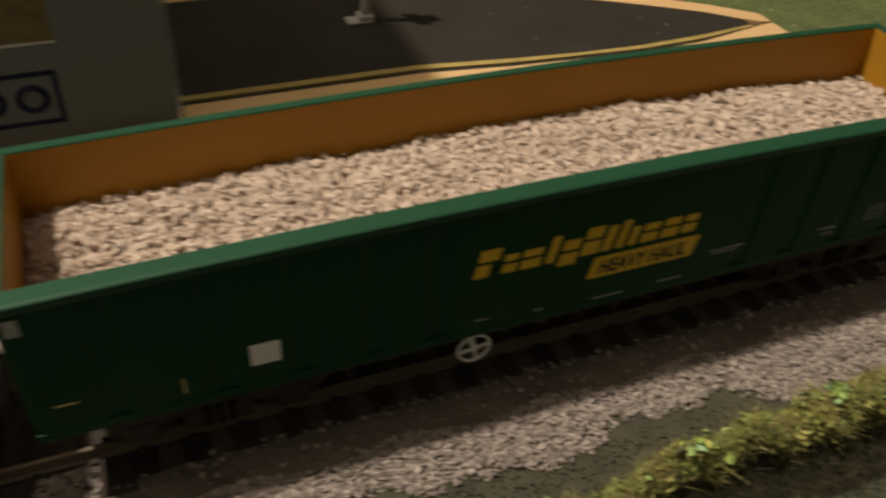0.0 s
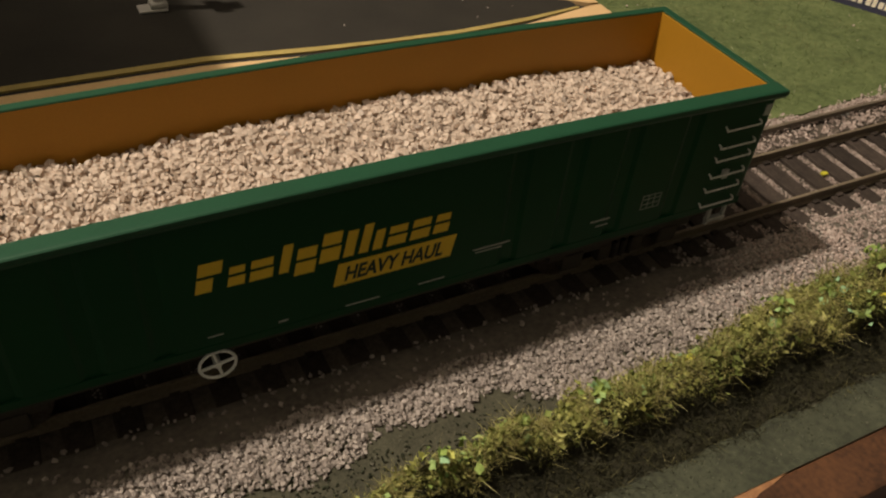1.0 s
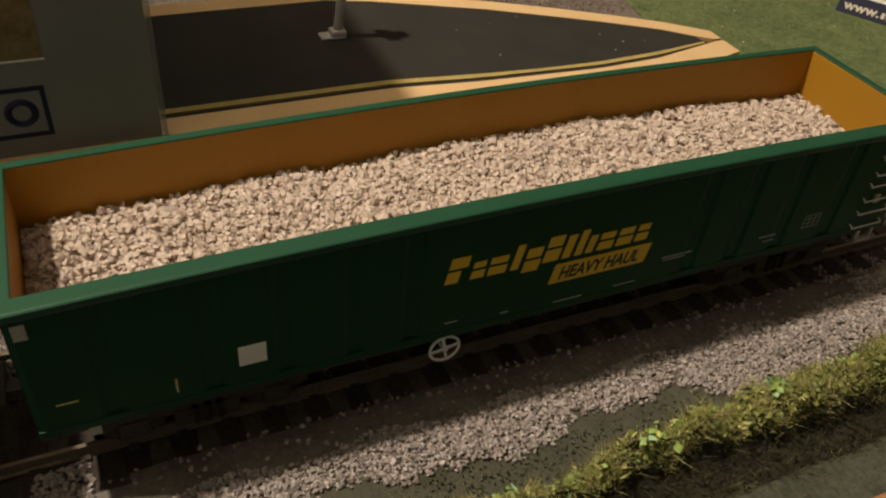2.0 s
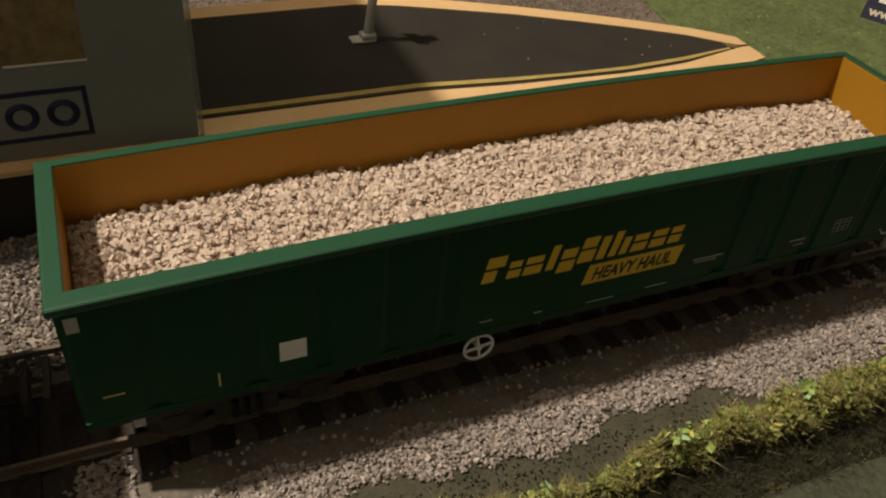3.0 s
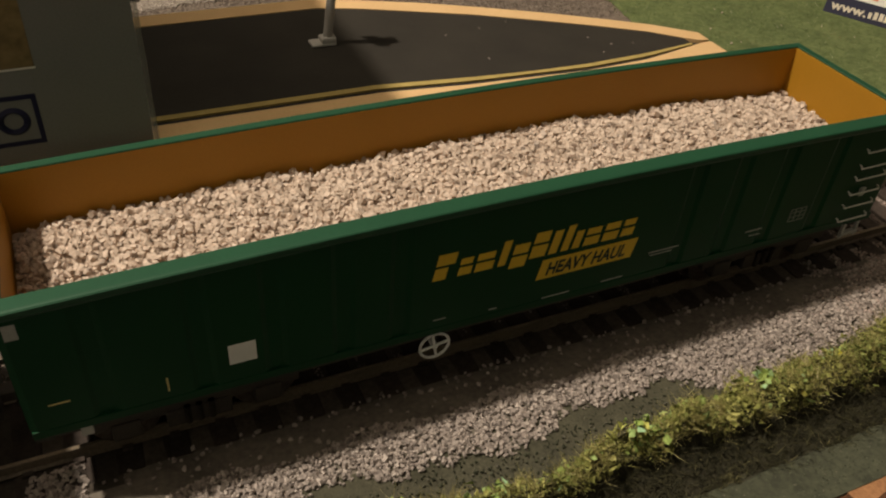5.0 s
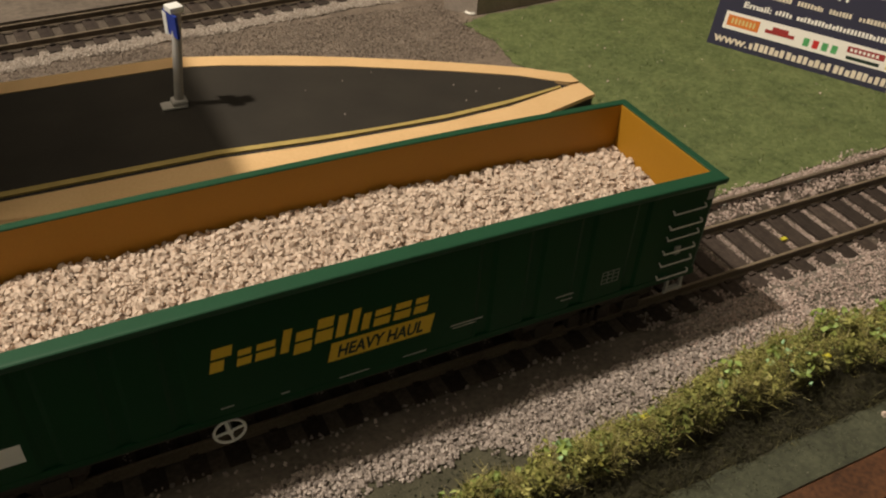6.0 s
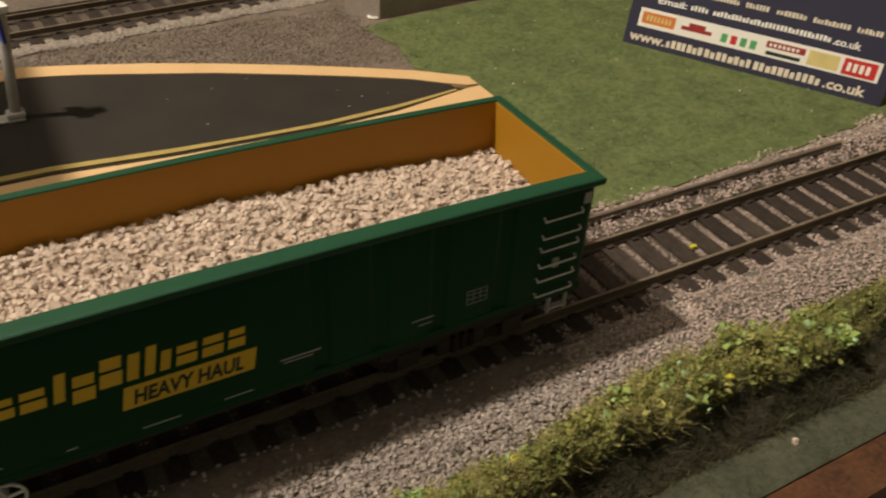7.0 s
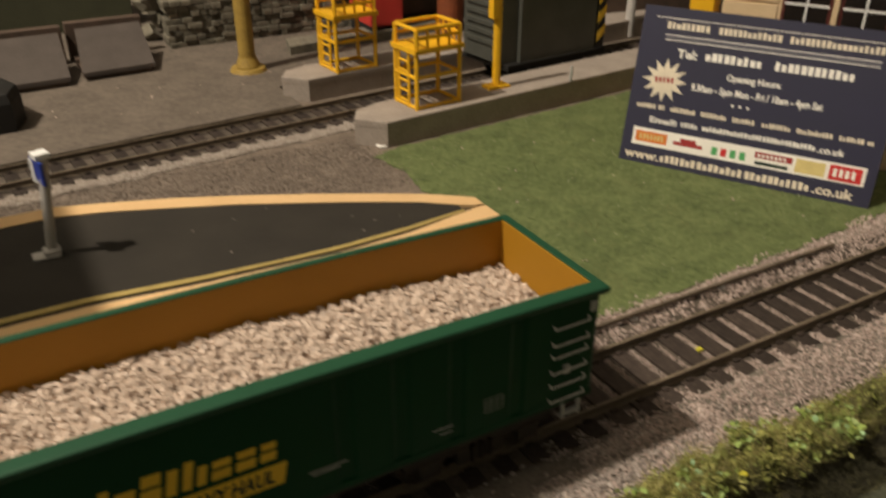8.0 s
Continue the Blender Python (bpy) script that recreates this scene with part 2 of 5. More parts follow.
STONES = island_ramp("beige_load_stone", [(0.0, (0.15, 0.105, 0.08)), (0.03, (0.30, 0.23, 0.185)), (0.08, (0.50, 0.405, 0.335)), (0.5, (0.57, 0.465, 0.387)), (0.96, (0.63, 0.52, 0.44)), (1.0, (0.41, 0.345, 0.305))], low=0.9)
BALLAST = island_ramp("pinkish_grey_ballast", [(0.0, (0.19, 0.160, 0.144)), (0.3, (0.31, 0.265, 0.241)), (0.7, (0.385, 0.33, 0.30)), (1.0, (0.49, 0.425, 0.385))])
DULLB = island_ramp("dull_grey_ballast", [(0.0, (0.11, 0.092, 0.082)), (0.3, (0.20, 0.17, 0.152)), (0.7, (0.28, 0.24, 0.215)), (1.0, (0.46, 0.40, 0.36))])
PALEB = island_ramp("pale_dusty_ballast", [(0.0, (0.25, 0.21, 0.18)), (0.3, (0.36, 0.31, 0.27)), (0.7, (0.43, 0.375, 0.33)), (1.0, (0.52, 0.46, 0.41))], low=0.9)
PINKB = island_ramp("pale_pink_ballast", [(0.0, (0.29, 0.228, 0.203)), (0.3, (0.435, 0.342, 0.305)), (0.7, (0.52, 0.415, 0.372)), (1.0, (0.61, 0.51, 0.462))])
LEAF = island_ramp("olive_foam_leaf", [(0.0, (0.13, 0.135, 0.036)), (0.35, (0.235, 0.24, 0.066)), (0.75, (0.355, 0.352, 0.108)), (0.95, (0.53, 0.51, 0.18)), (1.0, (0.28, 0.40, 0.14))], patch=((0.135, 0.185, 0.045), 1.5))
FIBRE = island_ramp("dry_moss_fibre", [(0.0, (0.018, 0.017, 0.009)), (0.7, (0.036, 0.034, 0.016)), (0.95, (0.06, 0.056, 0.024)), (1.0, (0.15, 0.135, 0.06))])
LIGHTF = island_ramp("olive_moss_fibre", [(0.0, (0.16, 0.14, 0.045)), (0.5, (0.27, 0.24, 0.08)), (0.9, (0.38, 0.34, 0.13)), (1.0, (0.54, 0.49, 0.26))], patch=((0.115, 0.10, 0.04), 1.2))
TUFT = island_ramp("dull_moss_tuft", [(0.0, (0.05, 0.048, 0.022)), (0.7, (0.12, 0.11, 0.045)), (1.0, (0.24, 0.21, 0.10))])
SPRIG = island_ramp("fresh_green_leaf", [(0.0, (0.20, 0.25, 0.06)), (0.5, (0.29, 0.39, 0.10)), (0.85, (0.34, 0.48, 0.19)), (0.95, (0.34, 0.56, 0.33)), (1.0, (0.62, 0.58, 0.12))])
BLADE = island_ramp("static_grass_blade", [(0.0, (0.055, 0.085, 0.027)), (0.4, (0.112, 0.155, 0.052)), (0.85, (0.185, 0.225, 0.088)), (0.98, (0.30, 0.33, 0.16)), (1.0, (0.56, 0.56, 0.40))], patch=((0.235, 0.215, 0.098), 1.6))


# ---- helpers of this scene ----
BASE = {}


def thing(name, base, label, category, group="", kind=""):
    """A top-level Empty at its base (cm), to which parts are added."""
    ob = tagged(new(name), label, category, group, kind)
    ob.location = [c * U for c in base]
    ob.empty_display_size = 0.01
    BASE[ob] = Vector(base)
    return ob


def part(name, bm, material, parent=None, label="", smooth=False):
    """Links a bmesh written in cm as one mesh object, under a thing or a part if one is given."""
    base = BASE[parent] if parent else Vector((0, 0, 0))
    for v in bm.verts:
        v.co = (v.co - base) * U
    me = bpy.data.meshes.new(name)
    bmesh.ops.recalc_face_normals(bm, faces=bm.faces)
    bm.to_mesh(me)
    bm.free()
    me.materials.append(material)
    if smooth:
        for p in me.polygons:
            p.use_smooth = True
    ob = new(name, me)
    BASE[ob] = base
    if parent:
        ob.parent = parent
    if label:
        tagged(ob, label)
    return ob


def again(ob, parent, offset):
    """Another object on the same mesh, moved by offset (cm) under the same parent."""
    o = ob.copy()
    scene.collection.objects.link(o)
    o.parent = parent
    o.location = Vector(ob.location) + Vector(offset) * U
    BASE[o] = BASE[ob]
    return o


def box(x0, x1, y0, y1, z0, z1, bev=0.0, bm=None):
    bm = bm or bmesh.new()
    vs = bmesh.ops.create_cube(bm, size=1.0)["verts"]
    for v in vs:
        v.co = Vector(((x0 + x1) / 2 + v.co.x * (x1 - x0), (y0 + y1) / 2 + v.co.y * (y1 - y0), (z0 + z1) / 2 + v.co.z * (z1 - z0)))
    if bev:
        es = list({e for v in vs for e in v.link_edges})
        bmesh.ops.bevel(bm, geom=es, offset=bev, segments=2, affect="EDGES", profile=0.6)
    return bm


def rod(p, q, r, n=8, bm=None, r2=None):
    bm = bm or bmesh.new()
    p, q = Vector(p), Vector(q)
    m = Matrix.Translation((p + q) / 2) @ (q - p).to_track_quat("Z", "Y").to_matrix().to_4x4()
    bmesh.ops.create_cone(bm, cap_ends=True, segments=n, radius1=r, radius2=r if r2 is None else r2, depth=(q - p).length, matrix=m)
    return bm


def ring(c, r, t, axis="y", n=28, m=6, bm=None):
    """A torus round c."""
    bm = bm or bmesh.new()
    grid = []
    for i in range(n):
        a = 2 * math.pi * i / n
        row = []
        for j in range(m):
            b = 2 * math.pi * j / m
            u, w, h = (r + t * math.cos(b)) * math.cos(a), (r + t * math.cos(b)) * math.sin(a), t * math.sin(b)
            row.append(bm.verts.new(Vector(c) + (Vector((u, h, w)) if axis == "y" else Vector((u, w, h)))))
        grid.append(row)
    for i in range(n):
        for j in range(m):
            bm.faces.new((grid[i][j], grid[(i + 1) % n][j], grid[(i + 1) % n][(j + 1) % m], grid[i][(j + 1) % m]))
    return bm


def prism(pts, z0, z1, bm=None, bev=0.0):
    """A flat polygon (x, y) raised from z0 to z1."""
    bm = bm or bmesh.new()
    lo = [bm.verts.new((x, y, z0)) for x, y in pts]
    hi = [bm.verts.new((x, y, z1)) for x, y in pts]
    bm.faces.new(lo[::-1])
    top = bm.faces.new(hi)
    for i in range(len(pts)):
        j = (i + 1) % len(pts)
        bm.faces.new((lo[i], lo[j], hi[j], hi[i]))
    if bev:
        bmesh.ops.bevel(bm, geom=list(top.edges), offset=bev, segments=2, affect="EDGES", profile=0.6)
    return bm


def ribbon(xs, ya, yb, za, thick, bm=None):
    """A strip between two curves ya(x), yb(x), its top at za(x), with a thickness."""
    bm = bm or bmesh.new()
    rows = []
    for x in xs:
        rows.append([bm.verts.new((x, y, z)) for y, z in ((ya(x), za(x)), (yb(x), za(x)), (yb(x), za(x) - thick), (ya(x), za(x) - thick))])
    for a, b in zip(rows, rows[1:]):
        for i in range(4):
            j = (i + 1) % 4
            bm.faces.new((a[i], b[i], b[j], a[j]))
    bm.faces.new(rows[0])
    bm.faces.new(rows[-1][::-1])
    return bm


def mesh_object(name, verts, faces, material, base=(0, 0, 0), parent=None, label=""):
    me = bpy.data.meshes.new(name)
    me.from_pydata((np.asarray(verts) - np.asarray(base)) * U, [], faces)
    me.materials.append(material)
    ob = new(name, me)
    BASE[ob] = Vector(base)
    if parent:
        ob.parent = parent
    else:
        ob.location = [c * U for c in base]
    if label:
        tagged(ob, label)
    return ob


_ico = bmesh.new()
bmesh.ops.create_icosphere(_ico, subdivisions=1, radius=1.0)
ICO_V = np.array([v.co[:] for v in _ico.verts])
ICO_F = np.array([[v.index for v in f.verts] for f in _ico.faces])
_ico.free()


def spin(n):
    """n random rotations."""
    q = rng.normal(size=(n, 4))
    q /= np.linalg.norm(q, axis=1, keepdims=True)
    w, x, y, z = q.T
    return np.stack([np.stack([1 - 2 * (y * y + z * z), 2 * (x * y - z * w), 2 * (x * z + y * w)], -1),
                     np.stack([2 * (x * y + z * w), 1 - 2 * (x * x + z * z), 2 * (y * z - x * w)], -1),
                     np.stack([2 * (x * z - y * w), 2 * (y * z + x * w), 1 - 2 * (x * x + y * y)], -1)], 1)


CUBE_V = np.array([[x, y, z] for x in (-1, 1) for y in (-1, 1) for z in (-1, 1)]) * 0.78
CUBE_F = np.array([[0, 1, 3], [0, 3, 2], [4, 6, 7], [4, 7, 5], [0, 4, 5], [0, 5, 1], [2, 3, 7], [2, 7, 6], [0, 2, 6], [0, 6, 4], [1, 5, 7], [1, 7, 3]])


def stones(places, sizes, flat=0.58, long=1.22):
    """Angular chips: jittered, squashed solids at the places (cm), half of them blocky."""
    places, sizes = np.asarray(places), np.asarray(sizes)
    half = len(places) // 2
    vs, fs, first = [], [], 0
    for verts, tris, p, s in ((ICO_V, ICO_F, places[:half], sizes[:half]), (CUBE_V, CUBE_F, places[half:], sizes[half:])):
        n, m = len(p), len(verts)
        v = verts[None] * (1 + rng.uniform(-0.38, 0.28, (n, m, 1))) + rng.uniform(-0.16, 0.16, (n, m, 3))
        v = v * rng.uniform(flat, long, (n, 1, 3))
        v = np.einsum("nij,nkj->nki", spin(n), v) * s[:, None, None] + p[:, None]
        vs.append(v.reshape(-1, 3))
        fs += (tris[None] + m * np.arange(n)[:, None, None] + first).reshape(-1, 3).tolist()
        first += n * m
    return np.concatenate(vs), fs


def flakes(places, size, thin=0.6):
    """Small folded leaf flakes."""
    n = len(places)
    s = np.asarray(size)[:, None, None]
    base = np.array([[-1, 0, 0], [0, -thin, 0.25], [1, 0, 0], [0, thin, 0.25]])[None] * (1 + rng.uniform(-0.3, 0.3, (n, 4, 1)))
    v = np.einsum("nij,nkj->nki", spin(n), base) * s + np.asarray(places)[:, None]
    k = 4 * np.arange(n)[:, None]
    f = np.concatenate([k + [[0, 1, 2]], k + [[0, 2, 3]]])
    return v.reshape(-1, 3), f.tolist()


def blades(places, length, width, lean=0.5):
    """Thin single blades that stand up and lean."""
    n = len(places)
    p = np.asarray(places)
    a = rng.uniform(0, 2 * np.pi, n)
    side = np.stack([np.cos(a), np.sin(a), 0 * a], -1) * np.asarray(width)[:, None]
    tip = np.concatenate([rng.normal(0, lean, (n, 2)), np.ones((n, 1))], 1)
    tip = tip / np.linalg.norm(tip, axis=1, keepdims=True) * np.asarray(length)[:, None]
    v = np.stack([p - side, p + side, p + tip], 1)
    return v.reshape(-1, 3), (3 * np.arange(n)[:, None] + [[0, 1, 2]]).tolist()


def words(text, size, name):
    """Built-in font lettering as a bmesh in the x-z plane, left-aligned at the origin, in cm."""
    cu = bpy.data.curves.new(name, "FONT")
    cu.body, cu.size, cu.extrude, cu.offset = text, size, 0.004, size * 0.03
    cu.resolution_u = 3
    ob = bpy.data.objects.new(name, cu)
    scene.collection.objects.link(ob)
    dg = bpy.context.evaluated_depsgraph_get()
    me = bpy.data.meshes.new_from_object(ob.evaluated_get(dg))
    bm = bmesh.new()
    bm.from_mesh(me)
    bpy.data.objects.remove(ob)
    bpy.data.curves.remove(cu)
    bpy.data.meshes.remove(me)
    bmesh.ops.transform(bm, matrix=Matrix.Rotation(math.pi / 2, 4, "X"), verts=bm.verts)
    return bm


def slanted(x0, x1, z0, z1, y, lean=0.22, t=0.008, bm=None):
    """A thin parallelogram on the plane y, its top shifted by lean times its height."""
    bm = bm or bmesh.new()
    d = lean * (z1 - z0)
    f = [bm.verts.new(c) for c in ((x0, y - t, z0), (x1, y - t, z0), (x1 + d, y - t, z1), (x0 + d, y - t, z1))]
    b = [bm.verts.new(c) for c in ((x0, y, z0), (x1, y, z0), (x1 + d, y, z1), (x0 + d, y, z1))]
    bm.faces.new(f)
    bm.faces.new(b[::-1])
    for i in range(4):
        j = (i + 1) % 4
        bm.faces.new((f[i], b[i], b[j], f[j]))
    return bm


# ---- the room and the baseboard ----
def room():
    for name, c in (("floor", (-110, 115, -80, 110, -80, -75)), ("ceiling", (-110, 115, -80, 110, 130, 135)),
                    ("wall_north", (-110, 115, 110, 116, -75, 130)), ("wall_south", (-110, 115, -86, -80, -75, 130)),
                    ("wall_west", (-116, -110, -80, 110, -75, 130)), ("wall_east", (115, 121, -80, 110, -75, 130))):
        ob = part(name, box(*c), {"floor": CARPET, "ceiling": CEIL}.get(name, ROOM))
        tagged(ob, "plain dull beige painted room surface" if name != "floor" else "plain brown carpeted room floor", name.split("_")[0], kind="structure")
    tagged(part("baseboard", box(-45, 62, -4.715, 62, -3.0, -0.02), BOARD), "plywood baseboard of the model railway", "baseboard", kind="structure")
    tagged(part("baseboard_edge", box(-45, 62, -5.6, -4.72, -3.4, 0.18, 0.08), WOOD), "varnished reddish wooden edge strip of the baseboard", "trim", kind="structure")
    split = prism([(4.0, -4.722), (6.15, -4.724), (5.75, -4.80), (5.45, -4.83), (5.2, -4.92), (4.8, -4.94), (4.4, -5.02), (4.0, -5.0)], 0.12, 0.186, None, 0.006)
    part("splinter", split, SPLIT, bpy.data.objects["baseboard_edge"], "pale splintered bare wood")
    tagged(part("table_edge", box(-45, 62, -9, -5.61, -3.4, -0.7, 0.1), MAUVE), "dull mauve-grey cloth ledge in front of the baseboard", "ledge", kind="structure")
    tagged(part("baseboard_leg", box(-42, -38, 20, 24, -75, -3.0), BOARD), "plain timber leg under the baseboard", "leg", kind="structure")
    tagged(part("baseboard_leg", box(56, 60, 20, 24, -75, -3.0), BOARD), "plain timber leg under the baseboard", "leg", kind="structure")


room()


def bed_height(x, y):
    """Height of the ballasted ground across the front track."""
    h = np.interp(y, [-4.7, -1.75, -1.3, -0.5, 0.1, 0.35, 0.95, 2.55, 2.8, 3.3, 3.9, 4.6, 60], [0.10, 0.12, 0.2, 0.3, 0.19, 0.075, 0.06, 0.06, 0.12, 0.22, 0.28, 0.3, 0.3])
    # under the train the ballast lies a little higher between the sleepers
    full = np.interp(y, [0.1, 0.3, 0.95, 2.55, 2.7], [0.19, 0.13, 0.105, 0.105, 0.12])
    k = np.clip((7.6 - x) / 1.0, 0, 1) * np.clip((x + 9.2) / 0.6, 0, 1) * ((y > 0.1) & (y < 2.7))
    return h * (1 - k) + full * k


def ground_sheet():
    xs = np.concatenate([np.linspace(-45, -16, 12), np.linspace(-15, 32, 300), np.linspace(34, 62, 12)])
    ys = np.concatenate([np.linspace(-4.715, -4.1, 6), np.linspace(-4.0, -3.4, 22), np.linspace(-3.3, 4.6, 80), np.linspace(5.5, 62, 40)])

    def step(x, y):
        edge = -3.78 + 0.1 * noise.noise(Vector((x * 1.3, 0.5, 3))) + 0.05 * noise.noise(Vector((x * 4.5, 0.5, 7)))
        return 0.085 * min(1, max(0, (edge - y) / 0.035)) - 0.03 * max(0, 1 - abs(y - edge - 0.05) / 0.06)

    v = [(x, y, bed_height(x, y) + step(x, y) + 0.02 * noise.noise(Vector((x * 0.9, y * 0.9, 0)))) for x in xs for y in ys]
    n = len(ys)
    f = [(i * n + j, (i + 1) * n + j, (i + 1) * n + j + 1, i * n + j + 1) for i in range(len(xs) - 1) for j in range(n - 1)]
    ob = mesh_object("ground", v, f, BED)
    ob.data.materials.append(SHELF)
    ob.data.materials.append(ASH)
    ob.data.materials.append(SOIL)
    ob.data.materials.append(SHADEBED)
    ob.data.materials.append(UNDER)
    ob.data.materials.append(TRACKBED)
    for p in ob.data.polygons:
        y = p.center.y / U
        p.material_index = 1 if p.center.z > 0.13 * U and y < -3.6 else 3 if y < -1.22 else (0 if y < 7.4 else 2)
        # the next wagon's shade on the bed here is put into a darker colour
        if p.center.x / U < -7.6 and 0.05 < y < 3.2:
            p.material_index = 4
        elif p.material_index == 0 and y < 0.35:
            p.material_index = 5
        elif p.material_index == 0 and y < 3.6:
            p.material_index = 6
        p.use_smooth = True
    tagged(ob, "sculpted model railway ground in scatter, ballast and fine gravel", "ground", kind="structure")


ground_sheet()


def patch(name, pts, z, material, label, category="ground"):
    ob = part(name, prism(pts, z - 0.25, z), material)
    return tagged(ob, label, category, kind="structure")


patch("yard_ground", [(-20, 21.65), (0, 23.4), (11.5, 24.45), (11.5, 27.5), (14, 28.6), (30, 30), (45, 31), (45, 62), (-20, 62)], 0.5, YARD, "smooth grey-brown painted yard surface beyond the far track")
TURF_CORNERS = [(9.4, 3.86), (20, 3.92), (25, 4.2), (52, 4.3), (52, 19.9), (26.5, 19.0), (12.9, 17.85), (11.8, 17.4), (12.3, 15.5), (11.9, 13.6), (12.5, 12.2), (12.6, 8.4), (11, 7.3), (6, 6.6), (-8, 6.4), (-8, 4.25)]
TURF_PTS = []
for (xa, ya), (xb, yb) in zip(TURF_CORNERS, TURF_CORNERS[1:] + TURF_CORNERS[:1]):
    k = max(1, int(math.hypot(xb - xa, yb - ya) / 0.35))
    for i in range(k):
        TURF_PTS.append((xa + (xb - xa) * i / k + rnd.uniform(-0.09, 0.09), ya + (yb - ya) * i / k + rnd.uniform(-0.09, 0.09)))
patch("lawn", TURF_PTS, 0.335, TURF, "green static grass mat with worn paler patches", "grass")


def inside(pts, x, y):
    c = np.zeros(len(x), bool)
    for (x0, y0), (x1, y1) in zip(pts, pts[1:] + pts[:1]):
        cross = ((y0 > y) != (y1 > y)) & (x < (x1 - x0) * (y - y0) / (y1 - y0 + 1e-9) + x0)
        c ^= cross
    return c


def lawn_blades():
    n = 130000
    x, y = rng.uniform(7.5, 40, n), rng.uniform(4.1, 20, n)
    keep = inside(TURF_CORNERS, x + rng.normal(0, 0.12, n), y + rng.normal(0, 0.12, n))
    x, y = x[keep], y[keep]
    k = len(x)
    v, f = blades(np.stack([x, y, np.full(k, 0.32)], -1), rng.uniform(0.06, 0.17, k), rng.uniform(0.009, 0.017, k), 2.2)
    tagged(mesh_object("static_grass", v, f, BLADE), "short static grass fibres, green with pale tips", "grass", kind="stuff")


lawn_blades()


# ---- tracks ----
def track(name, label, x0, x1, y_near, z_top, m=None, gauge=1.65, pitch=0.80, sleeper_w=0.47):
    """Two rails with chairs on separate sleepers, along x; m turns the whole track."""
    t = thing(name, (x0, y_near + gauge / 2, 0), label, "railway track")
    foot = z_top - 0.25

    def rail(y):
        bm = bmesh.new()
        prof = [(-0.075, foot), (0.075, foot), (0.075, foot + 0.025), (0.02, foot + 0.05), (0.02, z_top - 0.07), (0.042, z_top - 0.05),
                (0.042, z_top - 0.008), (0.03, z_top), (-0.03, z_top), (-0.042, z_top - 0.008), (-0.042, z_top - 0.05), (-0.02, z_top - 0.07), (-0.02, foot + 0.05), (-0.075, foot + 0.025)]
        ends = [[bm.verts.new((x, y + a, b)) for a, b in prof] for x in (x0, x1)]
        for i in range(len(prof)):
            j = (i + 1) % len(prof)
            bm.faces.new((ends[0][i], ends[1][i], ends[1][j], ends[0][j]))
        bm.faces.new(ends[0][::-1])
        bm.faces.new(ends[1])
        r = part("rail", bm, RAIL, t, "weathered brown rail with a worn head")
        r.data.materials.append(RAILTOP)
        for p in r.data.polygons:
            if p.normal.z > 0.9 and p.center.z > (z_top - 0.01) * U:
                p.material_index = 1
        return r

    rail(y_near - 0.03)
    rail(y_near + gauge + 0.03)
    cy = y_near + gauge / 2
    sl = None
    n = int((x1 - x0) / pitch)
    for i in range(n):
        if sl is None:
            sl = part("sleeper", box(x0 + 0.2, x0 + 0.2 + sleeper_w, cy - 1.5, cy + 1.5, foot - 0.17, foot - 0.005, 0.035), SLEEPER, t)
            ch = bmesh.new()
            for yy in (y_near - 0.03, y_near + gauge + 0.03):
                for s in (-1, 1):
                    box(x0 + 0.2 + sleeper_w / 2 - 0.09, x0 + 0.2 + sleeper_w / 2 + 0.09, yy + s * 0.12 - 0.05, yy + s * 0.12 + 0.05, foot - 0.01, foot + 0.055, 0.0, ch)
            chair = part("chair", ch, SLEEPER, sl)
        else:
            s2 = again(sl, t, (i * pitch, 0, 0))
            c2 = chair.copy()
            scene.collection.objects.link(c2)
            c2.parent = s2
            s2.rotation_euler = (0, 0, radians(rnd.uniform(-0.7, 0.7)) * 0.3)
    if m:
        t.matrix_basis = m @ t.matrix_basis
    return t


track("railway_track", "straight weathered model railway track with brown sleepers", -23.9, 46.0, 0.93, 0.40)
FAR_ANGLE = 5.2
patch("far_track_bed", [(-14, 20.3 - 1.27), (44, 20.3 + 4.0), (44, 23.5 + 4.0), (-14, 23.5 - 1.27)], 0.34, TRACKBED, "brown underlay beneath the far track")
track("railway_track", "weathered model railway track between the concrete platforms", -14.0, 44.0, 0.0, 0.68,
      Matrix.Translation((0, 20.95 * U, 0)) @ Matrix.Rotation(radians(FAR_ANGLE), 4, "Z"), pitch=0.80)


def conductor():
    t = thing("conductor_rail", (11, 3.42, 0), "brown third conductor rail on small insulators beside the track", "conductor rail")
    bm = box(-24, 21.2, 3.37, 3.47, 0.36, 0.50, 0.02)
    part("rail", bm, RAIL, t, "weathered brown conductor rail")
    ins = None
    for i in range(14):
        x = -23.5 + i * 3.32
        if ins is None:
            ins = part("insulator", box(x - 0.07, x + 0.07, 3.34, 3.5, 0.1, 0.37, 0.01), GREYP, t, "pale plastic insulator")
        else:
            again(ins, t, (i * 3.32, 0, 0))


conductor()


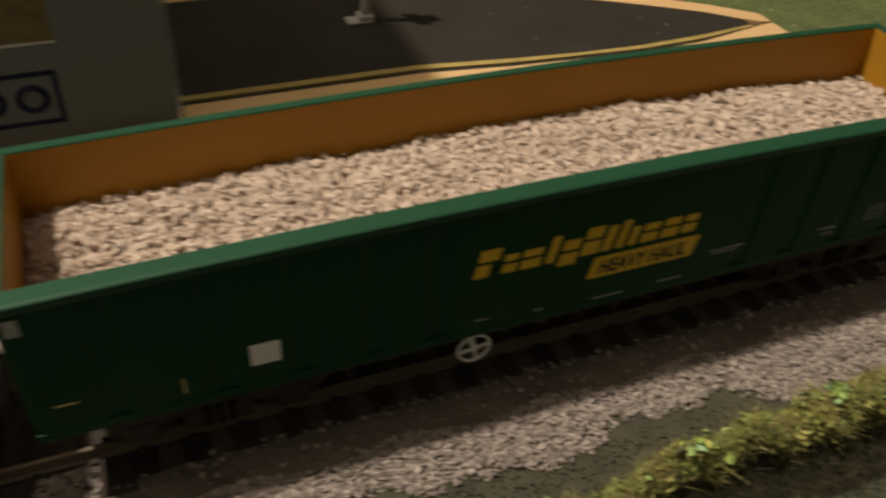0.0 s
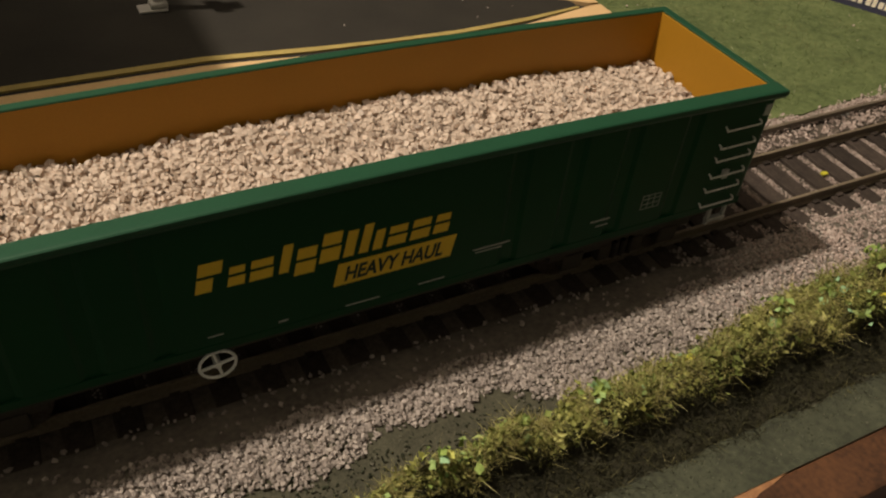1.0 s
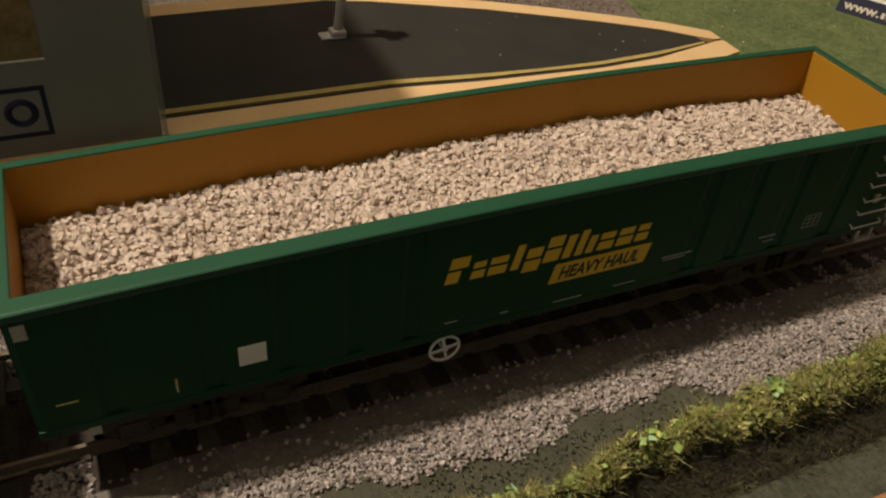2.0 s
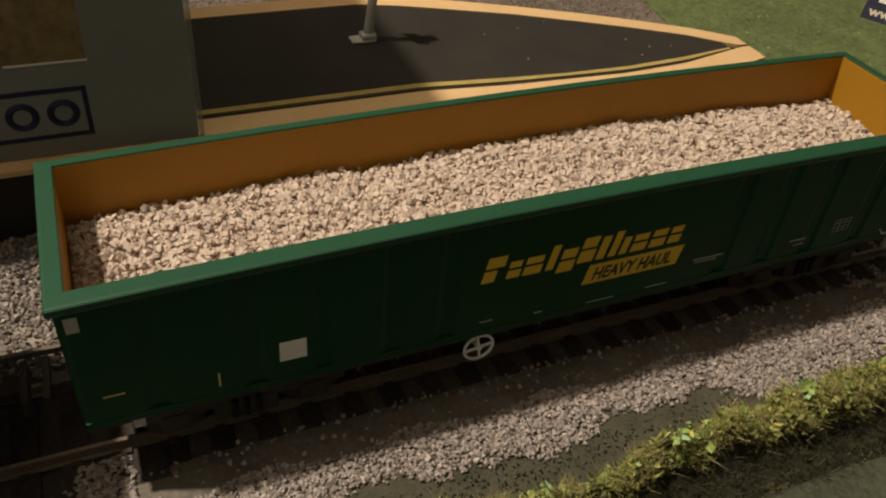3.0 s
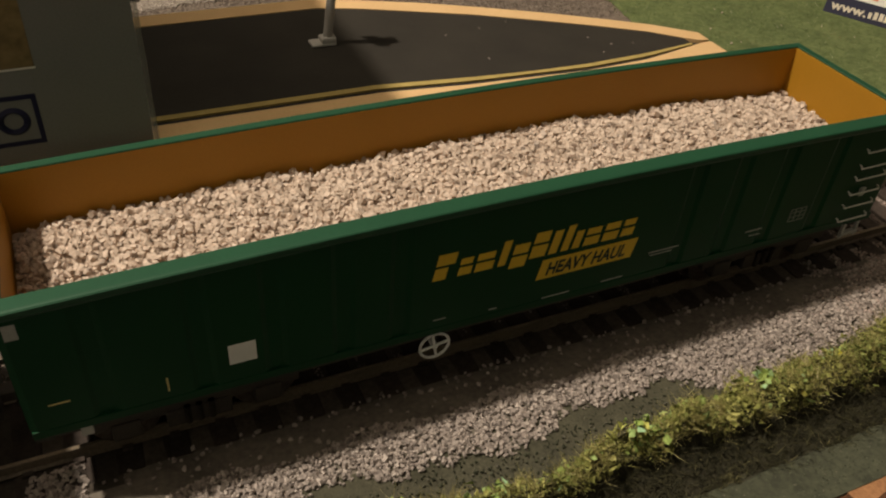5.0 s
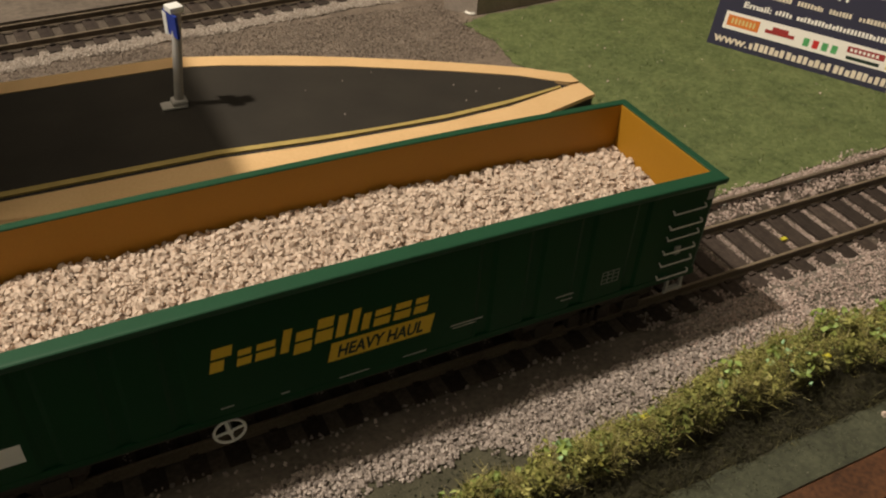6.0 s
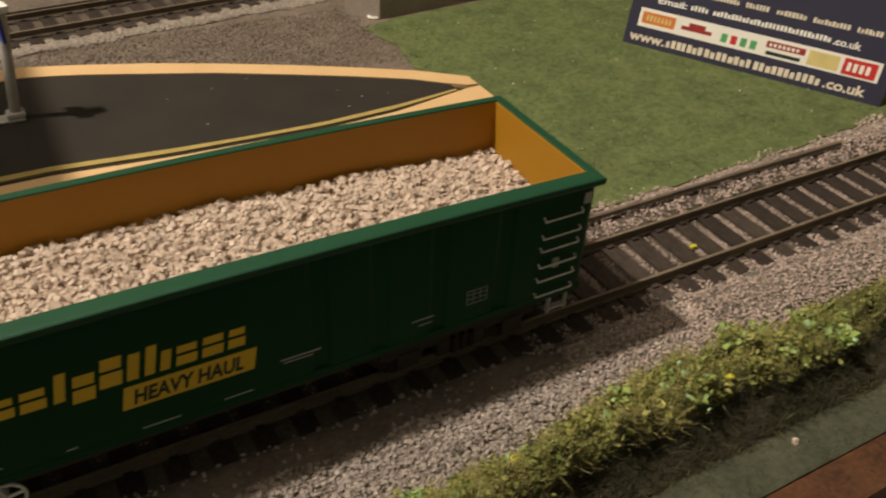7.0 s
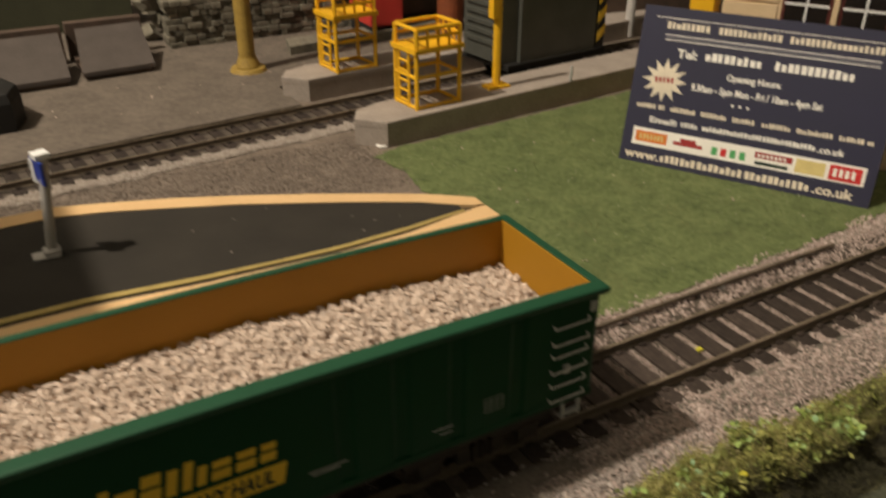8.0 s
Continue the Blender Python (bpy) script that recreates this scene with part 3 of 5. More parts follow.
def ballast():
    pts, sz = [], []

    def scatter(n, xa, xb, ya, yb, s0, s1, lift=0.02, edge=None, whole=False):
        x, y = rng.uniform(xa, xb, n), rng.uniform(ya, yb, n)
        if edge is not None:
            k = edge(x, y)
            x, y = x[k], y[k]
        k = (y < np.where(x > 8.3, 0.06, -0.56) - 0.1 * np.sin(x * 2.3)) | (y > 3.3) | (rng.random(len(x)) < np.where(y < 0.1, np.where(x > 8.3, 0.1, 0.015), np.where(y > 2.9, 0.7, 0.06))) | whole
        x, y = x[k], y[k]
        z = bed_height(x, y) + rng.uniform(-0.02, 0.05, len(x)) + lift
        pts.append(np.stack([x, y, z], -1))
        sz.append(rng.uniform(s0, s1, len(x)))

    wob = lambda x: 0.16 * np.sin(x * 1.1) + 0.1 * np.sin(x * 2.7 + 1) + 0.05 * np.sin(x * 6.1)
    scatter(34000, -14, 12, -2.1, 0.35, 0.024, 0.056, edge=lambda x, y: y > np.interp(x, [-14, 2.6, 4.2, 12], [-1.42, -1.42, -1.85, -1.85]) + wob(x) + rng.exponential(0.15, len(x)) - 0.16)
    scatter(18000, 12, 36, -1.9, 0.35, 0.022, 0.050, edge=lambda x, y: y > -1.7 + wob(x))
    scatter(8000, 8, 38, 2.95, 4.45, 0.024, 0.055, edge=lambda x, y: y < np.interp(x, [19, 24], [3.95, 4.25]) + 0.8 * wob(x) + rng.normal(0, 0.06, len(x)))
    scatter(9000, -20, -8, 2.95, 7.2, 0.03, 0.068)
    scatter(500, -9.1, -8.2, -0.7, 0.75, 0.03, 0.06, 0.0, None, True)
    for i in range(10, 80):
        # uneven heaps of ballast along the middle of the gap between two sleepers
        xs = -23.9 + 0.2 + 0.80 * i - 0.165
        if xs < -7.6 or xs > 40:
            continue
        n = rnd.choice((120, 220, 340)) if xs > 7 else 30
        mid = 1.75 + rnd.uniform(-0.25, 0.25)
        y = np.clip(rng.normal(mid, 0.5, n), 1.04, 2.48)
        x = xs + rnd.uniform(-0.03, 0.03) + rng.normal(0, 0.045, n)
        pts.append(np.stack([x, y, bed_height(x, y) + rng.uniform(-0.02, 0.06, n)], -1))
        sz.append(rng.uniform(0.013, 0.027, n))
        if xs > 7.5:
            scatter(rnd.randint(20, 90), xs - 0.17, xs + 0.17, 0.05, 0.68, 0.02, 0.045, 0.02, None, True)
            scatter(rnd.randint(20, 60), xs - 0.13, xs + 0.13, 2.66, 3.2, 0.02, 0.05, 0.02, None, True)
    p, s = np.concatenate(pts), np.concatenate(sz)
    pink = (p[:, 0] + rng.normal(0, 1.8, len(p)) > 9.6) | ((p[:, 1] > 2.9) & (p[:, 0] > 5))
    dull = (p[:, 0] + rng.normal(0, 0.3, len(p)) < -8.4) & (p[:, 1] > 2.9)
    v, f = stones(p[dull], s[dull])
    tagged(mesh_object("ballast", v, f, DULLB), "dull, darker grey ballast behind the rails at the left", "ballast", kind="stuff")
    pink |= dull
    v, f = stones(p[~pink], s[~pink])
    tagged(mesh_object("ballast", v, f, BALLAST), "loose pinkish-grey granite ballast beside the rails", "ballast", kind="stuff")
    pink &= ~dull
    v, f = stones(p[pink], s[pink] * 0.85)
    tagged(mesh_object("pink_ballast", v, f, PINKB), "fine pale pink granite ballast beside the rails", "ballast", kind="stuff")


ballast()


def far_ballast():
    n = 24000
    x = rng.uniform(-10, 13, n)
    rise = x * math.tan(radians(FAR_ANGLE))
    y = 20.45 + rise - 0.85 * rng.random(n) + 0.08 * np.sin(x * 1.7) + rng.normal(0, 0.07, n)
    far = rng.random(n) < 0.12
    y = np.where(far, 23.05 + rise + rng.normal(0, 0.12, n), y)
    lump = np.array([noise.noise(Vector((float(a) * 1.1, float(b) * 1.1, 6.0))) for a, b in zip(x, y)])
    v, f = stones(np.stack([x, y, 0.31 + 0.06 * np.clip(lump, 0, 1) + rng.uniform(0, 0.06, n)], -1), rng.uniform(0.018, 0.042, n))
    tagged(mesh_object("ballast", v, f, PALEB), "pale ballast shoulder along the far track", "ballast", kind="stuff")
    n = 20000
    x, y = rng.uniform(-8, 13, n), rng.uniform(14.4, 19.8, n)
    keep = x < 12.2 - 0.12 * np.abs(y - 16) + rng.normal(0, 0.25, n)
    x, y = x[keep], y[keep]
    v, f = stones(np.stack([x, y, np.full(len(x), 0.31)], -1), rng.uniform(0.018, 0.042, len(x)))
    tagged(mesh_object("fine_gravel", v, f, island_ramp("brown_fine_gravel", [(0, (0.115, 0.09, 0.075)), (0.5, (0.195, 0.157, 0.13)), (1, (0.32, 0.27, 0.225))])),
           "fine brown-grey gravel between platform and far track", "gravel", kind="stuff")


far_ballast()


def curve(xs, ys):
    """A smooth plan line through a few stations."""
    def at(x):
        return float(np.interp(x, xs, ys))
    at.table = (xs, ys)
    return at


# ---- foreground hedge of moss and foam ----
def hedge():
    t = thing("moss_hedge", (10, -2.9, 0.14), "low ragged hedge of olive green moss and foam leaves", "hedge", kind="stuff")
    x0, x1 = -5.5, 40.0
    back = curve([-6, 0, 1, 2.4, 3.4, 4.2, 4.8, 5.6, 6.6, 7.6, 9, 10.7, 13, 40], [-2.65, -2.65, -2.6, -2.55, -2.3, -2.15, -2.25, -2.4, -2.2, -2.03, -1.82, -1.72, -1.78, -1.78])

    def rough(x, y, k, seed):
        return np.array([noise.noise(Vector((float(p) * k, float(q) * k, seed))) for p, q in zip(np.ravel(x), np.ravel(y))])

    def surface(x, a):
        """Points on the ridge: a runs from the back foot (0) over the top, the overhanging front edge (0.6) and the hollow below it to the front foot (1)."""
        x, a = np.atleast_1d(x), np.atleast_1d(a)
        h = np.interp(x, [-1, 3, 5, 9, 14], [0.78, 0.8, 0.95, 1.0, 0.9]) + 0.10 * np.sin(x * 1.3) + 0.08 * np.sin(x * 3.3 + 2)
        h = h * (1 + 0.60 * rough(x, a * 2.2, 1.5, 5.0) + 0.50 * rough(x, a * 3.4, 3.4, 9.0))
        shift = 0.07 * np.sin(x * 0.9) + 0.16 * rough(x, a, 1.1, 3.0) + 0.1 * rough(x, a, 3.0, 6.0)
        yb = np.interp(x, *back.table)
        yf = -3.0 - 0.78 * np.clip((a - 0.62) / 0.34, 0, 1)
        u = np.interp(a, [0, 0.12, 0.5, 0.6, 0.66, 1.0], [0.04, 0.0, 0.85, 1.0, 0.97, 1.0])
        z = 0.12 + h * np.interp(a, [0, 0.12, 0.25, 0.42, 0.55, 0.62, 0.68, 0.8, 1.0], [0.0, 0.55, 0.85, 1.0, 0.95, 0.74, 0.36, 0.2, 0.0])
        return yb + (yf - yb) * u + shift * np.interp(a, [0.7, 1], [1, 0.4]), z

    xs, al = np.linspace(x0, x1, 300), np.linspace(0.02, 0.98, 21)
    v, f = [], []
    for x in xs:
        for a in al:
            y, z = [float(c[0]) for c in surface(x, a)]
            k = 0.95 + 0.06 * noise.noise(Vector((x * 2.2, a * 6, 3)))
            v.append((x, -2.75 + (y + 2.75) * k, 0.10 + (z - 0.12) * k * 0.96))
    n = len(al)
    f = [(i * n + j, (i + 1) * n + j, (i + 1) * n + j + 1, i * n + j + 1) for i in range(len(xs) - 1) for j in range(n - 1)]
    core = mat("moss_core", (0.12, 0.115, 0.034), (0.045, 0.042, 0.015), 0.06, 0.5, 0.95, bump=0.05)
    mc = mesh_object("moss_core", v, f, core, (10, -2.9, 0.14), t, "tangled olive moss, dark brown below the crest")
    mc.data.materials.append(mat("dark_brown_moss", (0.045, 0.040, 0.022), (0.020, 0.018, 0.010), 0.08, 0.5, 0.95, bump=0.05))
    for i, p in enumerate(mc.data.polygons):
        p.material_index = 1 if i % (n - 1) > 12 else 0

    def sample(k, spread, lo=0.0, hi=1.0):
        x = np.concatenate([rng.uniform(x0, 14, int(k * 0.8)), rng.uniform(14, x1, k - int(k * 0.8))])
        y, z = surface(x, rng.uniform(lo, hi, len(x)))
        return np.stack([x, y, np.maximum(z, 0.16)], -1) + rng.normal(0, spread, (len(x), 3)) * [1, 1, 0.8]

    p = sample(46000, 0.06, 0.03, 0.64)
    p = p[rough(p[:, 0], p[:, 1], 2.2, 2.0) > -0.2]
    v, f = flakes(p, rng.uniform(0.014, 0.046, len(p)), 0.5)
    mesh_object("leaf_flakes", v, f, LEAF, (10, -2.9, 0.14), t, "fine yellow-green foam flakes")
    p = sample(12000, 0.08, 0.05, 0.62)
    p = p[rough(p[:, 0], p[:, 1], 3.4, 8.0) > 0.05]
    v, f = flakes(p, rng.uniform(0.035, 0.10, len(p)), 0.6)
    mesh_object("broad_flakes", v, f, LEAF, (10, -2.9, 0.14), t, "broader yellow-green leaf flakes in tufts")
    c = sample(62, 0.03, 0.15, 0.58) + [0, 0, 0.05]
    p = np.concatenate([q + rng.normal(0, 0.12, (rnd.randint(8, 30), 3)) * [1.2, 1, 0.6] for q in c])
    v, f = flakes(p, rng.uniform(0.03, 0.12, len(p)), 0.85)
    mesh_object("leaf_clumps", v, f, SPRIG, (10, -2.9, 0.14), t, "bright green leaf clumps")
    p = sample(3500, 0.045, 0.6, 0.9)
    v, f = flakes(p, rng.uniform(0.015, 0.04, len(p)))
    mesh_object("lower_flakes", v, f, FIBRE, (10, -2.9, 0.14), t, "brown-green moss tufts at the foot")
    p = sample(30000, 0.06, 0.0, 0.66)
    p = p[rough(p[:, 0], p[:, 1], 2.6, 7.0) > -0.05]
    v, f = blades(p, rng.uniform(0.14, 0.46, len(p)), rng.uniform(0.004, 0.010, len(p)), 2.0)
    mesh_object("moss_fibres", v, f, LIGHTF, (10, -2.9, 0.14), t, "fine dry moss fibres")
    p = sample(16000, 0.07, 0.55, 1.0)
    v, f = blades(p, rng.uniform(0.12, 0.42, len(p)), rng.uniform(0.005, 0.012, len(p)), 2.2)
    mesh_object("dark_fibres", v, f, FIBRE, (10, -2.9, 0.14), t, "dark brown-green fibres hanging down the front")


hedge()


def soil_strip():
    n = 5000
    x, y = rng.uniform(-9, 30, n), rng.uniform(-2.4, -1.3, n)
    v, f = stones(np.stack([x, y, np.full(n, 0.15)], -1), rng.uniform(0.012, 0.03, n))
    tagged(mesh_object("soil_scatter", v, f, island_ramp("dark_scatter", [(0, (0.02, 0.022, 0.012)), (0.7, (0.06, 0.065, 0.04)), (1, (0.14, 0.13, 0.10))])),
           "dark green-black scatter between ballast and hedge", "scatter", kind="stuff")


soil_strip()


def verge_scatter():
    n = 9000
    x, y = rng.uniform(-4, 30, n), -4.7 + 1.4 * rng.random(n) ** 0.8
    v, f = stones(np.stack([x, y, np.where(y < -3.86, 0.188, 0.105)], -1), rng.uniform(0.006, 0.020, n))
    tagged(mesh_object("verge_scatter", v, f, island_ramp("green_grey_scatter", [(0, (0.038, 0.041, 0.026)), (0.5, (0.076, 0.082, 0.053)), (0.92, (0.11, 0.118, 0.082)), (1, (0.20, 0.18, 0.13))])),
           "fine green-grey scatter on the verge", "scatter", kind="stuff")


verge_scatter()


def verge_tufts():
    """Small moss tufts along the step between soil and verge."""
    p = []
    for x in np.arange(-2, 26, 0.42):
        if rnd.random() < 0.4:
            k = rnd.randint(20, 80)
            p.append(np.array([x, -3.84 + rnd.uniform(-0.08, 0.14), 0.13]) + rng.normal(0, 1, (k, 3)) * [0.16, 0.06, 0.03])
    p = np.concatenate(p)
    v, f = blades(p, rng.uniform(0.06, 0.22, len(p)), rng.uniform(0.006, 0.014, len(p)), 1.3)
    tagged(mesh_object("verge_tuft", v, f, TUFT), "small olive moss tufts along the verge", "moss", kind="stuff")


verge_tufts()


# ---- the wagon ----
RIM, FLOORZ = 4.40, 1.85


def camber(bm):
    """The long body is slightly arched: its top rises towards the middle."""
    es = [e for e in bm.edges if abs(e.verts[0].co.x - e.verts[1].co.x) > 6]
    bmesh.ops.subdivide_edges(bm, edges=es, cuts=13, use_grid_fill=True)
    for v in bm.verts:
        v.co.z += 0.14 * (1 - (v.co.x / 8.75) ** 2) * min(1, max(0, (v.co.z - 2.6) / 1.6))
    return bm


def wagon():
    w = thing("open_wagon", (0, 1.775, 0.4), "dark green bogie open box wagon with ochre inside and yellow lettering", "railway wagon")
    X, W = 8.75, 3.67
    # green shell
    part("side_panel", camber(box(-X + 0.1, X - 0.1, 0.062, 0.2, FLOORZ, RIM - 0.13)), GREEN, w, "smooth dark green side with printed lettering")
    part("side_panel", camber(box(-X + 0.1, X - 0.1, W - 0.14, W - 0.04, FLOORZ, RIM - 0.13)), GREEN, w)
    part("end_panel", box(X - 0.14, X - 0.06, 0.202, W - 0.142, FLOORZ, RIM - 0.13), GREEN, w)
    part("end_panel", box(-X + 0.06, -X + 0.18, 0.202, W - 0.142, FLOORZ, RIM - 0.13), GREEN, w)
    # top rim, one frame
    bm = bmesh.new()
    loops = []
    for k, dz in ((0.28, -0.036), (0, -0.036), (0, -0.015), (0.05, 0), (0.82, 0), (0.94, -0.006), (1, -0.025), (1, -0.11), (0.97, -0.125), (0.9, -0.17), (0.28, -0.17)):
        xa, xb = -X + 0.28 * (1 - k), X - 0.15 + 0.20 * k
        ya, yb = 0.285 - 0.345 * k, W - 0.03 - 0.20 * (1 - k)
        loops.append([bm.verts.new((x, y, RIM + dz)) for x, y in ((xa, ya), (xb, ya), (xb, yb), (xa, yb))])
    for p, q in zip(loops, loops[1:] + loops[:1]):
        for k in range(4):
            j = (k + 1) % 4
            bm.faces.new((p[k], p[j], q[j], q[k]))
    part("rim", camber(bm), RIMG, w, "green top rim with rounded edges")
    # ochre lining
    z0, z1 = 2.6, RIM - 0.038
    part("lining", camber(box(-X + 0.26, X - 0.18, W - 0.235, W - 0.143, z0, z1)), OCHRE, w, "ochre painted inner wall")
    part("lining", camber(box(-X + 0.26, X - 0.18, 0.203, 0.3, z0, z1)), OCHRE, w, "ochre painted inner wall")
    part("lining", box(X - 0.18, X - 0.145, 0.303, W - 0.193, z0, z1), OCHRE, w, "ochre painted inner end")
    part("lining", box(-X + 0.185, -X + 0.26, 0.303, W - 0.193, z0, z1), OCHRE, w, "ochre painted inner end")
    part("wagon_floor", box(-X + 0.185, X - 0.15, 0.303, W - 0.193, 2.3, 2.6), OCHRE, w)
    # panels standing proud, with recessed bands between them
    bands = (-7.55, -6.05, -4.9, -3.75, -2.75, 3.15, 4.25, 5.4, 6.75)
    edges = [-X + 0.1] + [e for x in bands for e in (x - 0.11, x + 0.11)] + [X - 0.1]
    for x0, x1 in zip(edges[::2], edges[1::2]):
        for y0, y1 in ((0.022, 0.0615), (W - 0.002, W - 0.0395)):
            c = 0.09
            part("panel", camber(prism([(x0, y1), (x0 + c, y0), (x1 - c, y0), (x1, y1)], FLOORZ + 0.1, RIM - 0.165)), GREEN, w)
    part("bottom_rail", box(-X + 0.1, X - 0.1, 0.012, 0.2, FLOORZ - 0.06, FLOORZ + 0.098, 0.015), GREEN, w)
    part("bottom_rail", box(-X + 0.1, X - 0.1, W - 0.2, W - 0.03, FLOORZ - 0.06, FLOORZ + 0.1, 0.015), GREEN, w)
    # underframe
    part("underframe", box(-8.4, 8.4, 0.55, W - 0.55, 1.45, 1.88, 0.03), BLACKF, w, "black underframe")
    part("solebar", box(-8.4, 8.4, 0.3, 0.42, 1.42, FLOORZ - 0.06, 0.02), BLACKF, w)
    part("solebar", box(-8.4, 8.4, W - 0.42, W - 0.3, 1.42, FLOORZ - 0.06, 0.02), BLACKF, w)
    part("brake_cylinder", rod((-0.8, 1.4, 1.3), (0.9, 1.4, 1.3), 0.3, 14), BLACKF, w)
    part("air_tank", rod((1.6, 2.2, 1.25), (3.2, 2.2, 1.25), 0.32, 14), BLACKF, w)
    part("brake_rigging", rod((-3.6, 1.775, 1.15), (3.8, 1.775, 1.15), 0.06, 6), BLACKF, w)
    for cx in (-6.2, 6.2):
        bog = part("bogie", box(cx - 0.35, cx + 0.35, 0.75, W - 0.75, 0.95, 1.45, 0.05), BLACKF, w, "black sprung bogie")
        for y in (0.42, W - 0.62):
            sf = box(cx - 1.75, cx + 1.75, y, y + 0.2, 1.12, 1.4, 0.04)
            box(cx - 0.55, cx + 0.55, y - 0.02, y + 0.22, 0.8, 1.2, 0.04, sf)
            for s in (-1, 1):
                box(cx + s * 1.18 - 0.24, cx + s * 1.18 + 0.24, y - 0.04, y + 0.24, 0.82, 1.22, 0.05, sf)
                for d in (-0.2, 0.0, 0.2):
                    rod((cx + d, y - 0.03, 0.85), (cx + d, y - 0.03, 1.25), 0.06, 6, sf)
            part("side_frame", sf, BLACKF, bog)
        for s in (-1, 1):
            ws = bmesh.new()
            for y in (0.87, W - 0.87):
                rod((cx + s * 1.18, y - 0.12, 1.0), (cx + s * 1.18, y + 0.12, 1.0), 0.6, 24, ws)
                inn = 0.12 if y < 1.7 else -0.12
                rod((cx + s * 1.18, y + inn, 1.0), (cx + s * 1.18, y + inn * 1.35, 1.0), 0.68, 24, ws)
            rod((cx + s * 1.18, 0.6, 1.0), (cx + s * 1.18, W - 0.6, 1.0), 0.09, 8, ws)
            part("wheelset", ws, WHEELM, bog, "metal wheelset")
    # couplings
    for s in (-1, 1):
        c = box(min(s * 8.5, s * 9.3), max(s * 8.5, s * 9.3), W / 2 - 0.14, W / 2 + 0.14, 1.05, 1.25, 0.02)
        box(min(s * 9.2, s * 9.32), max(s * 9.2, s * 9.32), W / 2 - 0.5, W / 2 + 0.5, 1.0, 1.35, 0.02, c)
        part("coupling", c, BLACKF, w, "black tension-lock coupling")
        part("headstock", box(min(s * (X - 0.35), s * (X - 0.08)), max(s * (X - 0.35), s * (X - 0.08)), 0.25, W - 0.25, 1.45, FLOORZ - 0.005, 0.02), BLACKF, w)
    # ladder rungs
    for z in (3.76, 3.37, 3.08, 2.70, 2.36, 1.99):
        r = rod((7.54, -0.05, z), (8.38, -0.05, z), 0.018, 6)
        for x in (7.54, 8.38):
            rod((x, -0.05, z), (x, -0.03, z + 0.05), 0.018, 6, r)
            rod((x, -0.03, z + 0.05), (x, 0.05, z + 0.06), 0.018, 6, r)
        part("rung", r, WIRE, w, "thin pale metal rung")
    st = box(7.90, 7.97, 0.0, 0.06, 1.42, 1.79)
    box(8.30, 8.37, 0.0, 0.06, 1.42, 1.79, 0, st)
    box(7.90, 8.37, -0.03, 0.08, 1.50, 1.56, 0, st)
    part("step", st, GREYP, w, "pale grey plastic foot step")
    part("step", box(-8.0, -7.82, 0.02, 0.1, 1.6, 1.79, 0.01), GREYP, w, "small pale grey foot step")
    # hand wheel on the solebar
    hw = ring((-2.0, 0.1, 1.40), 0.29, 0.028, "y", 32, 6)
    for a in (10, 100, 190, 280):
        rod((-2.0, 0.1, 1.40), (-2.0 + 0.29 * math.cos(radians(a)), 0.1, 1.40 + 0.29 * math.sin(radians(a))), 0.028, 6, hw)
    rod((-2.0, 0.06, 1.40), (-2.0, 0.3, 1.40), 0.06, 10, hw)
    part("hand_wheel", hw, WHITEP, w, "white spoked brake hand wheel")
    lettering(w)
    return w


def bars(items, y, material, w, name="print_bar", t=0.006):
    for x0, x1, z0, z1 in items:
        part(name, box(x0, x1, y - t, y, z0, z1), material, w)


